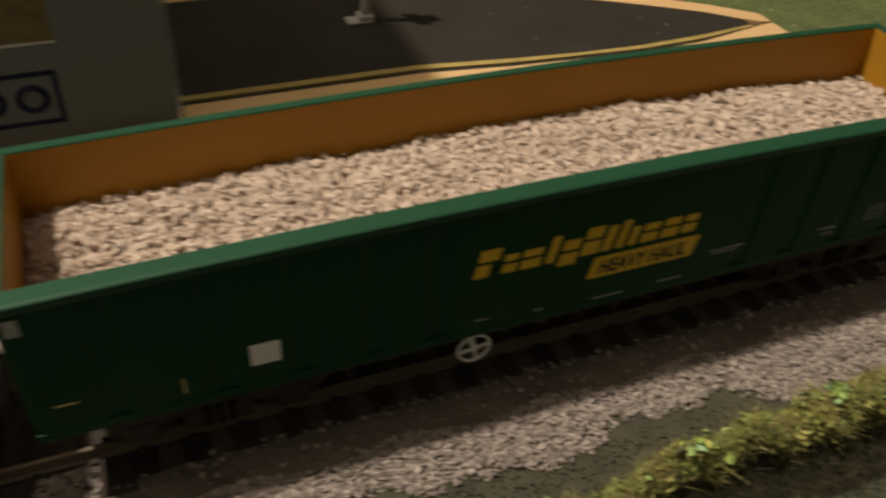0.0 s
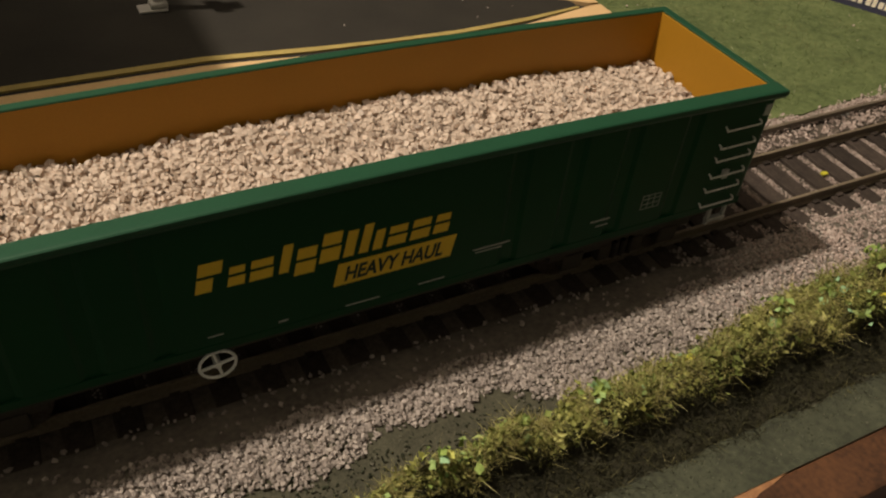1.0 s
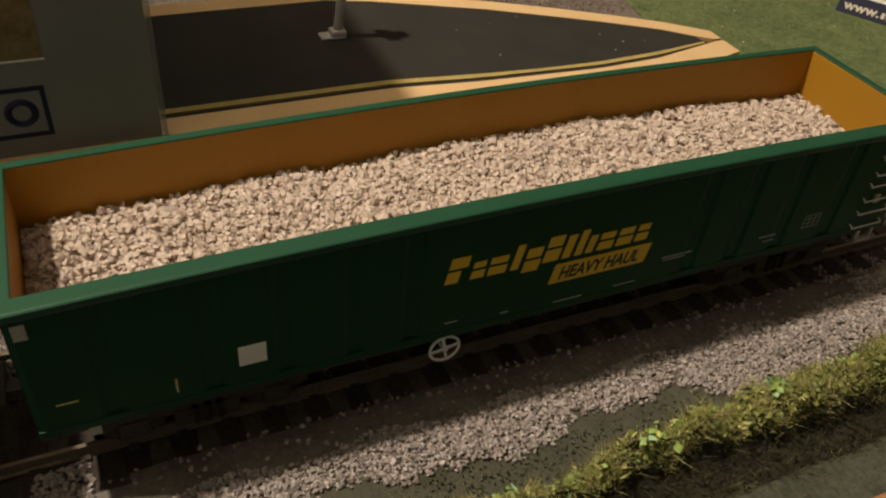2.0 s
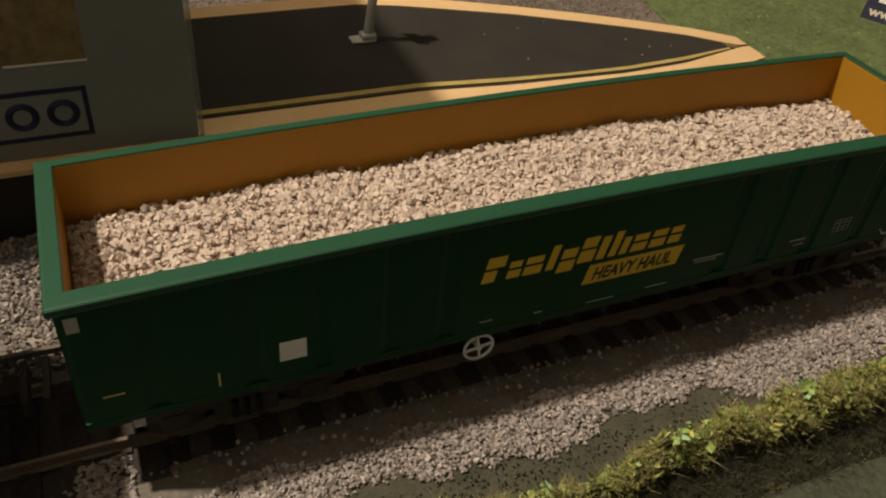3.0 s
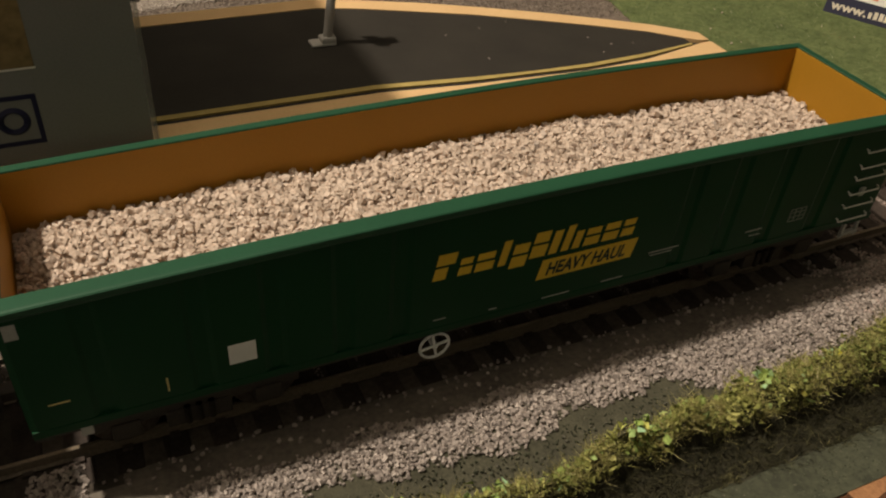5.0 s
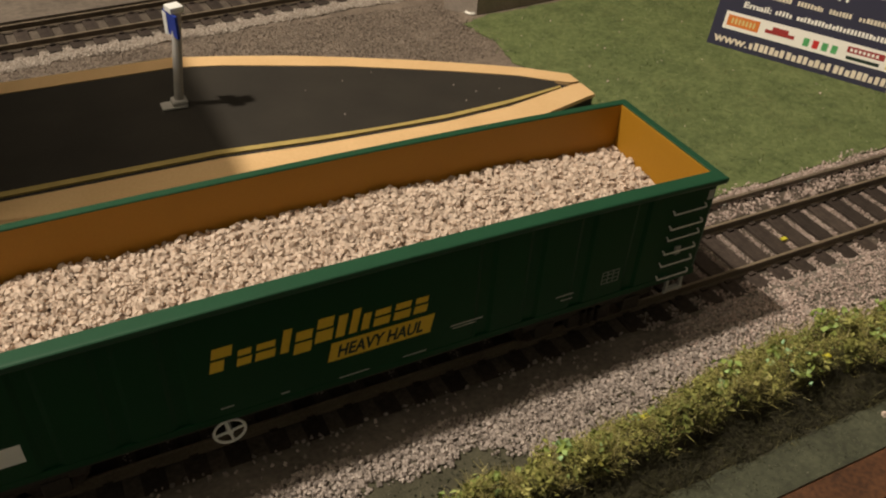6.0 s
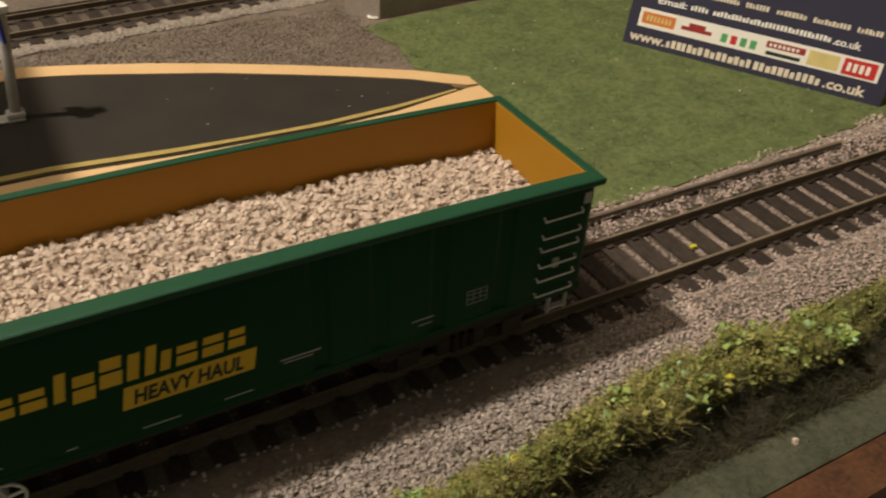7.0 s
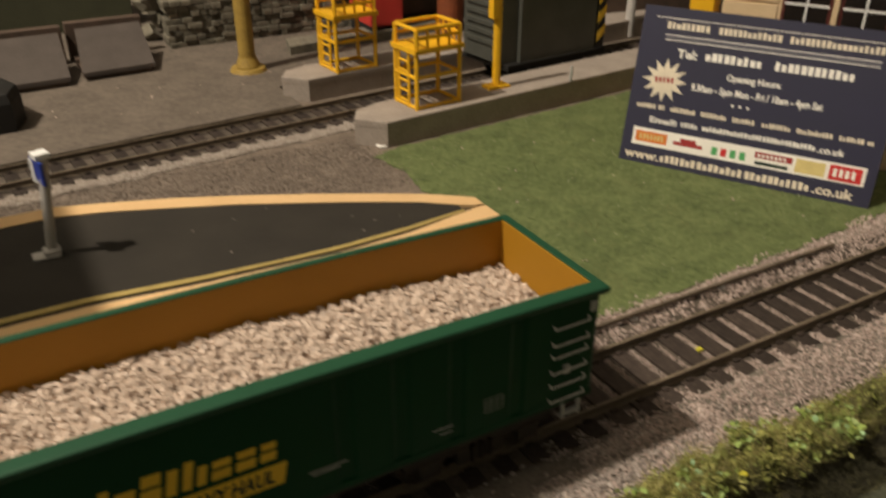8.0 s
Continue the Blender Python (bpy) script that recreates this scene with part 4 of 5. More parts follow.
def lettering(w):
    y = 0.021
    # the operator's mark: slanted yellow blocks, one for each character
    mark = part("yellow_mark", slanted(-2.13, -1.78, 3.37, 3.60, y, 0.2), YELLOWP, w, "bold slanted yellow block mark")
    part("mark_block", slanted(-2.19, -1.95, 3.06, 3.31, y, 0.2), YELLOWP, mark)
    for x0, x1, z0, z1 in ((-1.72, -1.47, 3.06, 3.42), (-1.40, -1.05, 3.05, 3.43), (-0.95, -0.80, 3.05, 3.58), (-0.72, -0.40, 2.93, 3.44), (-0.32, 0.0, 3.05, 3.60),
                           (0.07, 0.24, 3.05, 3.55), (0.33, 0.48, 3.05, 3.60), (0.56, 0.71, 3.05, 3.43), (0.80, 1.12, 3.05, 3.43), (1.20, 1.53, 3.05, 3.44), (1.61, 1.88, 3.06, 3.43)):
        if x1 - x0 < 0.2:
            part("mark_block", slanted(x0, x1, z0, z1, y, 0.2), YELLOWP, mark)
            continue
        m = (z0 + z1) / 2 + 0.02
        part("mark_block", slanted(x0, x1, z0, m - 0.03, y, 0.2), YELLOWP, mark)
        part("mark_block", slanted(x0 + 0.2 * (m - z0), x1 + 0.2 * (m - z0) - 0.02, m + 0.03, z1, y, 0.2), YELLOWP, mark)
    plate = part("yellow_plate", slanted(-0.09, 1.98, 2.48, 2.93, y, 0.2), YELLOWP, w, "slanted yellow plate with dark lettering")
    bm = words("HEAVY HAUL", 0.40, "plate_lettering")
    xs = [v.co.x for v in bm.verts]
    k = 1.72 / (max(xs) - min(xs))
    for v in bm.verts:
        v.co = Vector((0.08 + v.co.x * k + 0.2 * v.co.z, y - 0.012 + v.co.y * 0.3, 2.565 + v.co.z))
    part("plate_lettering", bm, DARKP, plate, "dark capital lettering")
    # small panels and notices
    bars([(2.43, 3.15, 2.43, 2.46), (2.48, 3.0, 2.36, 2.385), (4.88, 5.31, 2.32, 2.35), (5.02, 5.3, 2.19, 2.215), (0.12, 0.72, 1.97, 1.995), (1.43, 1.92, 2.0, 2.025),
          (-2.10, -1.86, 2.12, 2.145), (-1.0, -0.84, 2.03, 2.06)], y, GREYP, w)
    bars([(6.0, 6.44, z, z + 0.022) for z in (2.31, 2.42, 2.53, 2.62)] + [(x, x + 0.022, 2.31, 2.64) for x in (6.0, 6.14, 6.28, 6.42)], y, DIMP, w, "grid_bar")
    bars([(-5.66, -5.22, 2.33, 2.75)], y, WHITEP, w, "white_panel")
    bars([(-8.56, -8.38, 3.85, 4.13), (8.42, 8.58, 3.88, 4.12)], y, GREYP, w, "pale_label")
    bars([(-8.32, -8.01, 2.43, 2.46), (-6.645, -6.615, 2.1, 2.4)], y, PALEY, w, "yellow_dash")
    part("lamp_bracket", box(7.86, 8.0, -0.04, 0.02, 2.6, 2.8, 0.01), GREYP, w, "small pale bracket")


WAGON = wagon()


def load():
    """The heap of stones: thousands of lumps piled loosely on a bed, with dark hollows between them."""

    def height(x, y):
        z = 3.475 + 0.05 * np.sin(x * 0.7 + 1) + 0.03 * np.sin(x * 1.9 + y) + 0.03 * np.sin(y * 3)
        z -= 0.30 * np.clip((np.abs(x - 0.2) - 4.5) / 4, 0, 1) ** 1.3
        return z

    n = 24000
    x = rng.uniform(-8.46, 8.54, n)
    y = rng.uniform(0.31, 3.41, n)
    rough = np.array([noise.noise(Vector((a * 5.6, b * 5.6, 4.0))) for a, b in zip(x, y)])
    z = height(x, y) - 0.01 + 0.13 * np.clip(rough, -0.6, 0.6) + rng.uniform(-0.055, 0.045, n)
    v, f = stones(np.stack([x, y, z], -1), rng.uniform(0.026, 0.068, n), 0.70, 1.22)
    lim = np.array([[-8.48, 0.305, 0], [8.56, 3.42, 9]])
    v = np.clip(v, lim[0], lim[1])
    k = len(v)
    xs, ys = np.linspace(-8.48, 8.56, 240), np.linspace(0.305, 3.42, 48)
    bv = [(a, b, float(height(a, b)) - 0.08 + 0.13 * max(-0.6, min(0.6, noise.noise(Vector((a * 5.6, b * 5.6, 4.0)))))) for a in xs for b in ys]
    bf = [(k + i * 48 + j, k + (i + 1) * 48 + j, k + (i + 1) * 48 + j + 1, k + i * 48 + j + 1) for i in range(239) for j in range(47)]
    ob = mesh_object("stone_load", np.concatenate([v, bv]), f + bf, STONES)
    tagged(ob, "pale beige crushed stone load filling the wagon", "stones", kind="stuff")


load()

# the next wagon of the train, which shades the rails to the left
copy_thing(WAGON, Matrix.Translation((-18.87 * U, 1.775 * U, 0.4 * U)))


# ---- station platform ----
def ptop(x):
    return 2.1 - 0.075 * max(0.0, x)


N0 = curve([-40, 0, 3, 6, 9, 12.3], [7.1, 7.1, 7.15, 7.4, 8.0, 9.15])
N2 = curve([-40, 0, 2.65, 6.6, 9.05, 12.1], [8.22, 8.22, 8.29, 8.60, 9.03, 9.98])
N3 = curve([-40, 0, 2.7, 6.75, 9.2, 11.9], [8.45, 8.45, 8.51, 8.83, 9.25, 9.99])
N4 = curve([-40, 0, 2.9, 4.8, 6.9, 9.4, 11.8], [8.66, 8.66, 8.72, 8.82, 9.03, 9.48, 10.05])
F1 = curve([-40, 0, 1.35, 3.2, 5.0, 6.9, 8.7, 10.5, 11.9], [13.78, 13.78, 13.65, 13.25, 12.85, 12.25, 11.65, 10.95, 10.1])
F2 = curve([-40, 0, 1.6, 3.5, 5.4, 7.5, 9.3, 10.94, 12.4], [14.5, 14.5, 14.3, 13.95, 13.45, 12.8, 12.15, 11.5, 10.65])


def platform():
    t = thing("station_platform", (-14, 10.8, 0.25), "black-topped model station platform with cream edging and ramped end", "platform")
    xs = [-38, -20] + [-10 + 0.5 * i for i in range(44)] + [12.0, 12.35]
    part("platform_body", ribbon(xs, lambda x: N0(x) + 0.1, lambda x: F2(x) - 0.1, lambda x: ptop(x) - 0.13, 1.75), PWALL, t, "dark platform side wall")
    part("edging_slab", ribbon(xs, N0, N2, ptop, 0.12), SLAB, t, "cream edging slab")
    part("joint", ribbon([x for x in xs if x < 12.1], lambda x: N2(x) + 0.004, lambda x: N3(x) - 0.004, lambda x: ptop(x) - 0.06, 0.06), PWALL, t, "dark groove")
    part("yellow_line", ribbon([x for x in xs if x < 11.8], N3, N4, lambda x: ptop(x) - 0.01, 0.1), LINE, t, "worn yellow safety line")
    part("tarmac", ribbon([x for x in xs if x < 11.8], lambda x: N4(x) + 0.004, lambda x: max(F1(x), N4(x) + 0.02), lambda x: ptop(x) - 0.02, 0.1), TARMAC, t, "black tarmac surface")
    part("edging_slab", ribbon(xs, lambda x: max(F1(x) + 0.004, N2(x) + 0.03), lambda x: max(F2(x), N2(x) + 0.1), lambda x: ptop(x) + 0.002, 0.12), SLAB, t, "cream edging slab")


platform()


def sign_post():
    x, y, z = -0.38, 11.4, 2.085
    t = thing("platform_sign", (x, y, z), "slim grey post with a small blue and white sign", "sign")
    b = box(x - 0.5, x + 0.2, y - 0.22, y + 0.22, z, z + 0.07, 0.03)
    box(x - 0.22, x + 0.22, y - 0.2, y + 0.2, z + 0.05, z + 0.22, 0.07, b)
    part("base_plate", b, LAMPGREY, t, "pale grey foot plate")
    part("post", rod((x, y, z + 0.15), (x + 0.3, y, z + 2.78), 0.13, 12), LAMPGREY, t)
    turn = Matrix.Translation((x, y, 0)) @ Matrix.Rotation(radians(14), 4, "Z") @ Matrix.Translation((-x, -y, 0))

    def turned(bm):
        bmesh.ops.transform(bm, matrix=turn, verts=bm.verts)
        return bm
    p = part("sign_panel", turned(box(x + 0.1, x + 0.18, y - 0.36, y + 0.36, z + 2.05, z + 2.68, 0.02)), BLUE, t, "blue sign panel")
    part("sign_border", turned(box(x + 0.08, x + 0.46, y - 0.2, y + 0.2, z + 2.69, z + 2.85, 0.02)), WHITEP, p, "white cap")
    part("sign_edge", turned(box(x + 0.085, x + 0.099, y + 0.16, y + 0.38, z + 2.0, z + 2.62)), WHITEP, p)


sign_post()


def packing_box():
    x1, y0, z0, h = -5.55, 7.5, 2.105, 11.15
    x0 = -19.0
    t = thing("packing_box", ((x0 + x1) / 2, 11, z0), "clear plastic model box with grey printed card front", "box")
    part("front_card", box(x0, x1 - 0.12, y0, y0 + 0.08, z0, z0 + h, 0.02), BOXG, t, "grey printed card front")
    part("case_side", box(x1 - 0.1, x1, y0, y0 + 7.6, z0, z0 + h), CLEAR, t, "smoky clear plastic side")
    part("case_side", box(x0, x0 + 0.1, y0 + 0.09, y0 + 7.6, z0, z0 + h), CLEAR, t, "smoky clear plastic side")
    part("case_back", box(x0 + 0.11, x1 - 0.11, y0 + 7.5, y0 + 7.6, z0, z0 + h - 0.11), CLEAR, t, "smoky clear plastic back")
    part("case_top", box(x0 + 0.11, x1 - 0.11, y0 + 0.09, y0 + 7.6, z0 + h - 0.1, z0 + h), CLEAR, t, "smoky clear plastic lid")
    part("window", box(x0 + 1.2, -7.68, y0 - 0.012, y0 + 0.004, z0 + 2.15, z0 + 7.7), BOXW, t, "dark brown tinted window")
    part("window_edge", box(-9.2, -7.66, y0 - 0.03, y0 + 0.004, z0 + 2.11, z0 + 2.15), CARDEDGE, t)
    # the maker's mark: an outlined navy box with round blocks
    xa, xb, za, zb = -10.6, -7.8, z0 + 0.42, z0 + 1.56
    fr = box(xa, xb, y0 - 0.012, y0, zb - 0.1, zb)
    box(xa, xb, y0 - 0.012, y0, za, za + 0.1, 0, fr)
    box(xb - 0.1, xb, y0 - 0.012, y0, za + 0.1, zb - 0.1, 0, fr)
    box(xa, xa + 0.1, y0 - 0.012, y0, za + 0.1, zb - 0.1, 0, fr)
    m = part("mark_outline", fr, BOXB, t, "navy outlined mark")
    for x, r in ((-8.32, 0.25), (-9.1, 0.25), (-9.88, 0.25)):
        part("mark_ring", ring((x, y0 - 0.004, (za + zb) / 2), r, 0.07, "y", 24, 4), BOXB, m)


packing_box()


# ---- business card propped on the grass ----
CA, CB = Vector((20.18, 12.54, 0.32)), Vector((24.63, 4.70, 0.32))
CU_ = (CB - CA).normalized()
CN = Vector((-CU_.y, CU_.x, 0))           # away from the camera
LEANC = radians(13.0)
CV = (Vector((0, 0, 1)) * math.cos(LEANC) + CN * math.sin(LEANC)).normalized()
CM = Matrix((( *CU_, ), (*(CU_.cross(CV) * -1),), (*CV,))).transposed().to_4x4()
CM.translation = CA
CARD_W, CARD_H = 9.05, 5.9


def on_card(bm):
    bmesh.ops.transform(bm, matrix=CM, verts=bm.verts)
    return bm


def card_box(x0, x1, z0, z1, lift=0.012):
    return on_card(box(x0, x1, -lift, 0.0, z0, z1))


def card_text(t, text, x0, x1, z, size, material, label):
    bm = words(text, size, "card_words")
    xs = [v.co.x for v in bm.verts]
    k = (x1 - x0) / (max(xs) - min(xs))
    for v in bm.verts:
        v.co = Vector((x0 + (v.co.x - min(xs)) * k, -0.006 + v.co.y * 0.5, z + v.co.z))
    return part("lettering", on_card(bm), material, t, label)


def word_bars(t, z0, z1, spans, material):
    """Writing as plain bars of character size."""
    h = z1 - z0
    for x0, x1 in spans:
        n = max(2, round((x1 - x0) / (h * 0.72)))
        w = (x1 - x0) / n
        for i in range(n):
            part("print_bar", card_box(x0 + i * w, x0 + (i + rnd.uniform(0.62, 0.82)) * w, z0, z1 - (h * 0.22 if rnd.random() < 0.4 else 0)), material, t)


def card():
    c = (CA + CB) / 2
    t = thing("business_card", c, "navy business card with white print propped upright on the grass", "card")
    part("card_sheet", on_card(box(0, CARD_W, 0.001, 0.06, 0, CARD_H)), CARD, t, "navy blue printed card")
    word_bars(t, 5.14, 5.38, ((0.95, 2.55), (2.85, 5.05), (5.3, 8.35)), CREAM)
    part("print_frame", card_box(0.95, 8.3, 4.9, 4.93), CARDEDGE, t)
    part("print_frame", card_box(0.95, 8.3, 4.72, 4.75), CARDEDGE, t)
    part("print_frame", card_box(0.5, 8.4, 5.5, 5.525), CARDEDGE, t)
    part("print_band", card_box(0.97, 8.28, 4.755, 4.895, 0.008), SLATE, t, "slate grey ruled band")
    card_text(t, "Tel:", 1.5, 2.25, 4.15, 0.42, CARDEDGE, "white lettering")
    word_bars(t, 4.16, 4.46, ((2.55, 4.6), (5.0, 7.65)), CARDEDGE)
    card_text(t, "Opening Hours:", 3.45, 5.35, 3.58, 0.31, CARDEDGE, "white lettering")
    card_text(t, "9.30am - 5pm Mon - Fri / 10am - 4pm Sat", 2.25, 6.85, 3.05, 0.34, CARDEDGE, "white lettering")
    for x in (3.85, 4.12, 4.39):
        part("dot", on_card(rod((x, -0.012, 2.72), (x, 0, 2.72), 0.055, 8)), CARDEDGE, t)
    word_bars(t, 2.15, 2.32, ((0.35, 1.1), (1.2, 1.45), (1.65, 2.6), (2.8, 3.75), (3.95, 4.75), (5.0, 6.0), (6.2, 7.4), (7.6, 8.4), (8.5, 8.72)), CREAM)
    card_text(t, "Email:", 0.95, 2.0, 1.64, 0.3, CARDEDGE, "white lettering")
    word_bars(t, 1.65, 1.83, ((2.15, 2.8), (2.95, 6.95)), CARDEDGE)
    card_text(t, ".co.uk", 7.0, 7.9, 1.62, 0.32, CARDEDGE, "white lettering")
    st = part("logo_strip", card_box(0.4, 8.72, 0.72, 1.38), CARDEDGE, t, "white strip with coloured marks")
    for x0, x1, z0, z1, m in ((0.52, 1.75, 0.86, 1.26, ORANGE), (5.0, 6.3, 1.04, 1.26, MAROON), (5.05, 6.2, 0.8, 0.92, DARKP), (6.42, 7.42, 0.8, 1.28, PALEY), (7.55, 8.6, 0.78, 1.3, RED)):
        part("colour_mark", card_box(x0, x1, z0, z1, 0.02 if m is not RED else 0.026), m, st)
    for i in range(7):
        part("colour_mark", card_box(0.68 + i * 0.14, 0.76 + i * 0.14, 0.96, 1.16, 0.026), PALEY, st)
        part("colour_mark", card_box(5.1 + i * 0.15, 5.19 + i * 0.15, 1.09, 1.2, 0.026), CARDEDGE, st)
    for i in range(4):
        part("colour_mark", card_box(7.68 + i * 0.2, 7.8 + i * 0.2, 0.9, 1.18, 0.032), CARDEDGE, st)
        part("colour_mark", card_box(3.45 + i * 0.34, 3.66 + i * 0.34, 0.85, 1.14, 0.02), RED if i == 1 else PGREEN, st)
    part("colour_mark", on_card(slanted(2.0, 3.1, 0.95, 1.08, -0.012, 0.0, 0.008)), MAROON, st)
    part("colour_mark", on_card(slanted(2.25, 2.85, 1.08, 1.22, -0.012, 0.0, 0.008)), MAROON, st)
    card_text(t, "www.", 0.2, 1.55, 0.2, 0.46, CREAM, "cream lettering")
    word_bars(t, 0.2, 0.48, ((1.62, 3.0), (3.05, 4.75), (4.8, 7.1)), CREAM)
    card_text(t, ".co.uk", 7.15, 8.5, 0.2, 0.46, CREAM, "cream lettering")
    # starburst
    bm = bmesh.new()
    cx, cz = 1.22, 3.25
    ringv = []
    for i in range(24):
        r = 0.82 if i % 2 == 0 else 0.46
        a = math.pi * 2 * i / 24
        ringv.append((cx + r * 1.05 * math.cos(a), cz + r * math.sin(a)))
    f = [bm.verts.new((x, -0.012, z)) for x, z in ringv]
    b = [bm.verts.new((x, 0.0, z)) for x, z in ringv]
    bm.faces.new(f)
    bm.faces.new(b[::-1])
    for i in range(24):
        j = (i + 1) % 24
        bm.faces.new((f[i], b[i], b[j], f[j]))
    star = part("starburst", on_card(bm), CREAM, t, "cream starburst with a dark unreadable word")
    for i in range(5):
        part("print_bar", card_box(0.86 + i * 0.15, 0.95 + i * 0.15, 3.15 + i * 0.01, 3.35 + i * 0.01, 0.018), MAROON, star)


card()


# ---- cream building behind the card ----
def building():
    c = CA + CU_ * 7.5 + CN * 4.5
    t = thing("station_building", (c.x, c.y, 0.4), "cream model station building with maroon windows", "building")

    def loc(bm):
        bmesh.ops.transform(bm, matrix=CM_FLAT @ Matrix.Translation((-0.63, 1.0, 0)), verts=bm.verts)
        return bm
    CM_FLAT = Matrix(((CU_.x, CN.x, 0, CA.x), (CU_.y, CN.y, 0, CA.y), (0, 0, 1, 0.4), (0, 0, 0, 1)))
    part("wall", loc(box(2.85, 14.0, 3.0, 9.0, -0.1, 7.6, 0.03)), WALLC, t, "cream boarded wall")
    for k in range(8):
        part("board", loc(box(2.82, 4.85, 2.94, 3.0, 0.3 + k * 0.9, 1.1 + k * 0.9, 0.02)), WALLC, t)
    for i in range(4):
        x0 = 5.0 + i * 2.0
        win = part("window", loc(box(x0, x0 + 1.75, 2.9, 3.0, 3.6, 6.9)), WINB, t, "maroon framed window")
        for a in range(2):
            for b in range(3):
                part("pane", loc(box(x0 + 0.12 + a * 0.8, x0 + 0.83 + a * 0.8, 2.885, 2.9, 3.75 + b * 1.03, 4.65 + b * 1.03)), GLASSD, win)
        part("glazing_bar", loc(box(x0 + 0.84, x0 + 0.91, 2.87, 2.9, 3.7, 6.8)), WHITEP, win)
        part("glazing_bar", loc(box(x0 + 0.1, x0 + 1.65, 2.87, 2.9, 5.7, 5.78)), WHITEP, win)
        part("post", loc(box(x0 + 1.78, x0 + 1.97, 2.8, 3.0, 0, 7.2)), WALLC, t)
    part("canopy", loc(box(2.5, 14.4, 2.2, 9.4, 7.6, 7.9, 0.05)), WALLC, t)
    y = thing("yellow_box", tuple(CA + CU_ * 2.0 + CN * 3.5), "plain yellow plastic block beside the cream building", "block")
    part("block", loc(box(1.55, 2.5, 3.0, 4.0, 0.0, 7.4, 0.05)), TOWER, y)


building()


# ---- concrete inspection platforms and yellow towers ----
DIRF = Vector((math.cos(radians(FAR_ANGLE)), math.sin(radians(FAR_ANGLE)), 0))


def fpt(o, a, b):
    """a along the far track from o, b across it."""
    return (o[0] + a * DIRF.x - b * DIRF.y, o[1] + a * DIRF.y + b * DIRF.x)


def concrete(o, length, width, label):
    t = thing("concrete_platform", (o[0], o[1], 0.38), label, "platform", "concrete platforms")
    pts = [fpt(o, 0.0, 0.0), fpt(o, length, 0.0), fpt(o, length, width), fpt(o, 1.0, width), fpt(o, -0.25, width * 0.85), fpt(o, -0.85, width * 0.48)]
    part("slab", prism(pts, 1.12, 1.4, None, 0.06), CONC, t, "grey concrete slab with chamfered end")
    inn = [fpt(o, 0.01, 0.008), fpt(o, length - 0.01, 0.008), fpt(o, length - 0.01, width - 0.008), fpt(o, 1.0, width - 0.008), fpt(o, -0.24, width * 0.847), fpt(o, -0.835, width * 0.48)]
    part("plinth", prism(inn, 0.3, 1.12), CONC, t, "rough concrete plinth under the slab")
    return t


PA, PB = (12.75, 18.05), (12.15, 25.1)
concrete(PA, 21.0, 2.45, "low grey concrete servicing platform with a chamfered end")
concrete(PB, 24.0, 2.3, "low grey concrete servicing platform beyond the far track")


def tower(o, a0, b0, la, lb, deck):
    """An open yellow access tower with ladder, deck and railings; its near left foot is a0, b0 along and across from o."""
    z0 = 1.402
    P = lambda a, b, z: (*fpt(o, a0 + a, b0 + b), z)
    t = thing("access_tower", P(la / 2, lb / 2, z0), "yellow plastic access tower with ladder, deck and railings", "tower", "yellow access towers")
    r = 0.095
    for a, b in ((0, 0), (la, 0), (0, lb), (la, lb)):
        part("leg", rod(P(a, b, z0), P(a, b, deck + (0.84 if (a, b) != (0, 0) else 0.8)), r, 6), TOWER, t)
    for z in (z0 + 0.08, (z0 + deck) / 2 + 0.1):
        for p, q in (((0, 0), (la, 0)), ((la, 0), (la, lb)), ((la, lb), (0, lb)), ((0, lb), (0, 0))):
            part("brace", rod(P(*p, z), P(*q, z), 0.085, 6), TOWER, t)
    bm = bmesh.new()
    c = [P(-0.15, -0.15, 0), P(la + 0.15, -0.15, 0), P(la + 0.15, lb + 0.15, 0), P(-0.15, lb + 0.15, 0)]
    prism([(x, y) for x, y, _ in c], deck - 0.16, deck + 0.04, bm)
    part("deck", bm, TOWER, t, "yellow deck plate")
    for z in (deck + 0.45, deck + 0.82):
        for p, q in (((0, 0), (la, 0)), ((la, 0), (la, lb)), ((la, lb), (0, lb)), ((0, lb), (0, 0))):
            if z < deck + 0.7 and p == (0, lb):
                continue
            part("handrail", rod(P(*p, z), P(*q, z), 0.08, 6), TOWER, t)
    for k in range(1, 4):
        part("baluster", rod(P(la * k / 4, 0, deck), P(la * k / 4, 0, deck + 0.82), 0.06, 5), TOWER, t)
        part("baluster", rod(P(la, lb * k / 4, deck), P(la, lb * k / 4, deck + 0.82), 0.06, 5), TOWER, t)
    lad = rod(P(-0.02, lb * 0.35, z0), P(-0.02, lb * 0.35, deck), 0.07, 6)
    rod(P(-0.02, lb * 0.82, z0), P(-0.02, lb * 0.82, deck), 0.07, 6, lad)
    ladder = part("ladder", lad, TOWER, t)
    n = 6
    for k in range(n):
        z = z0 + (k + 0.6) * (deck - z0) / n
        part("rung", rod(P(-0.02, lb * 0.35, z), P(-0.02, lb * 0.82, z), 0.055, 5), TOWER, ladder)
    part("diagonal", rod(P(0.1, lb, (z0 + deck) / 2), P(la - 0.1, lb, deck - 0.1), 0.06, 5), TOWER, t)


tower(PA, 1.8, 0.55, 2.15, 1.6, 3.9)
tower(PB, 1.6, 0.1, 2.1, 1.7, 4.05)


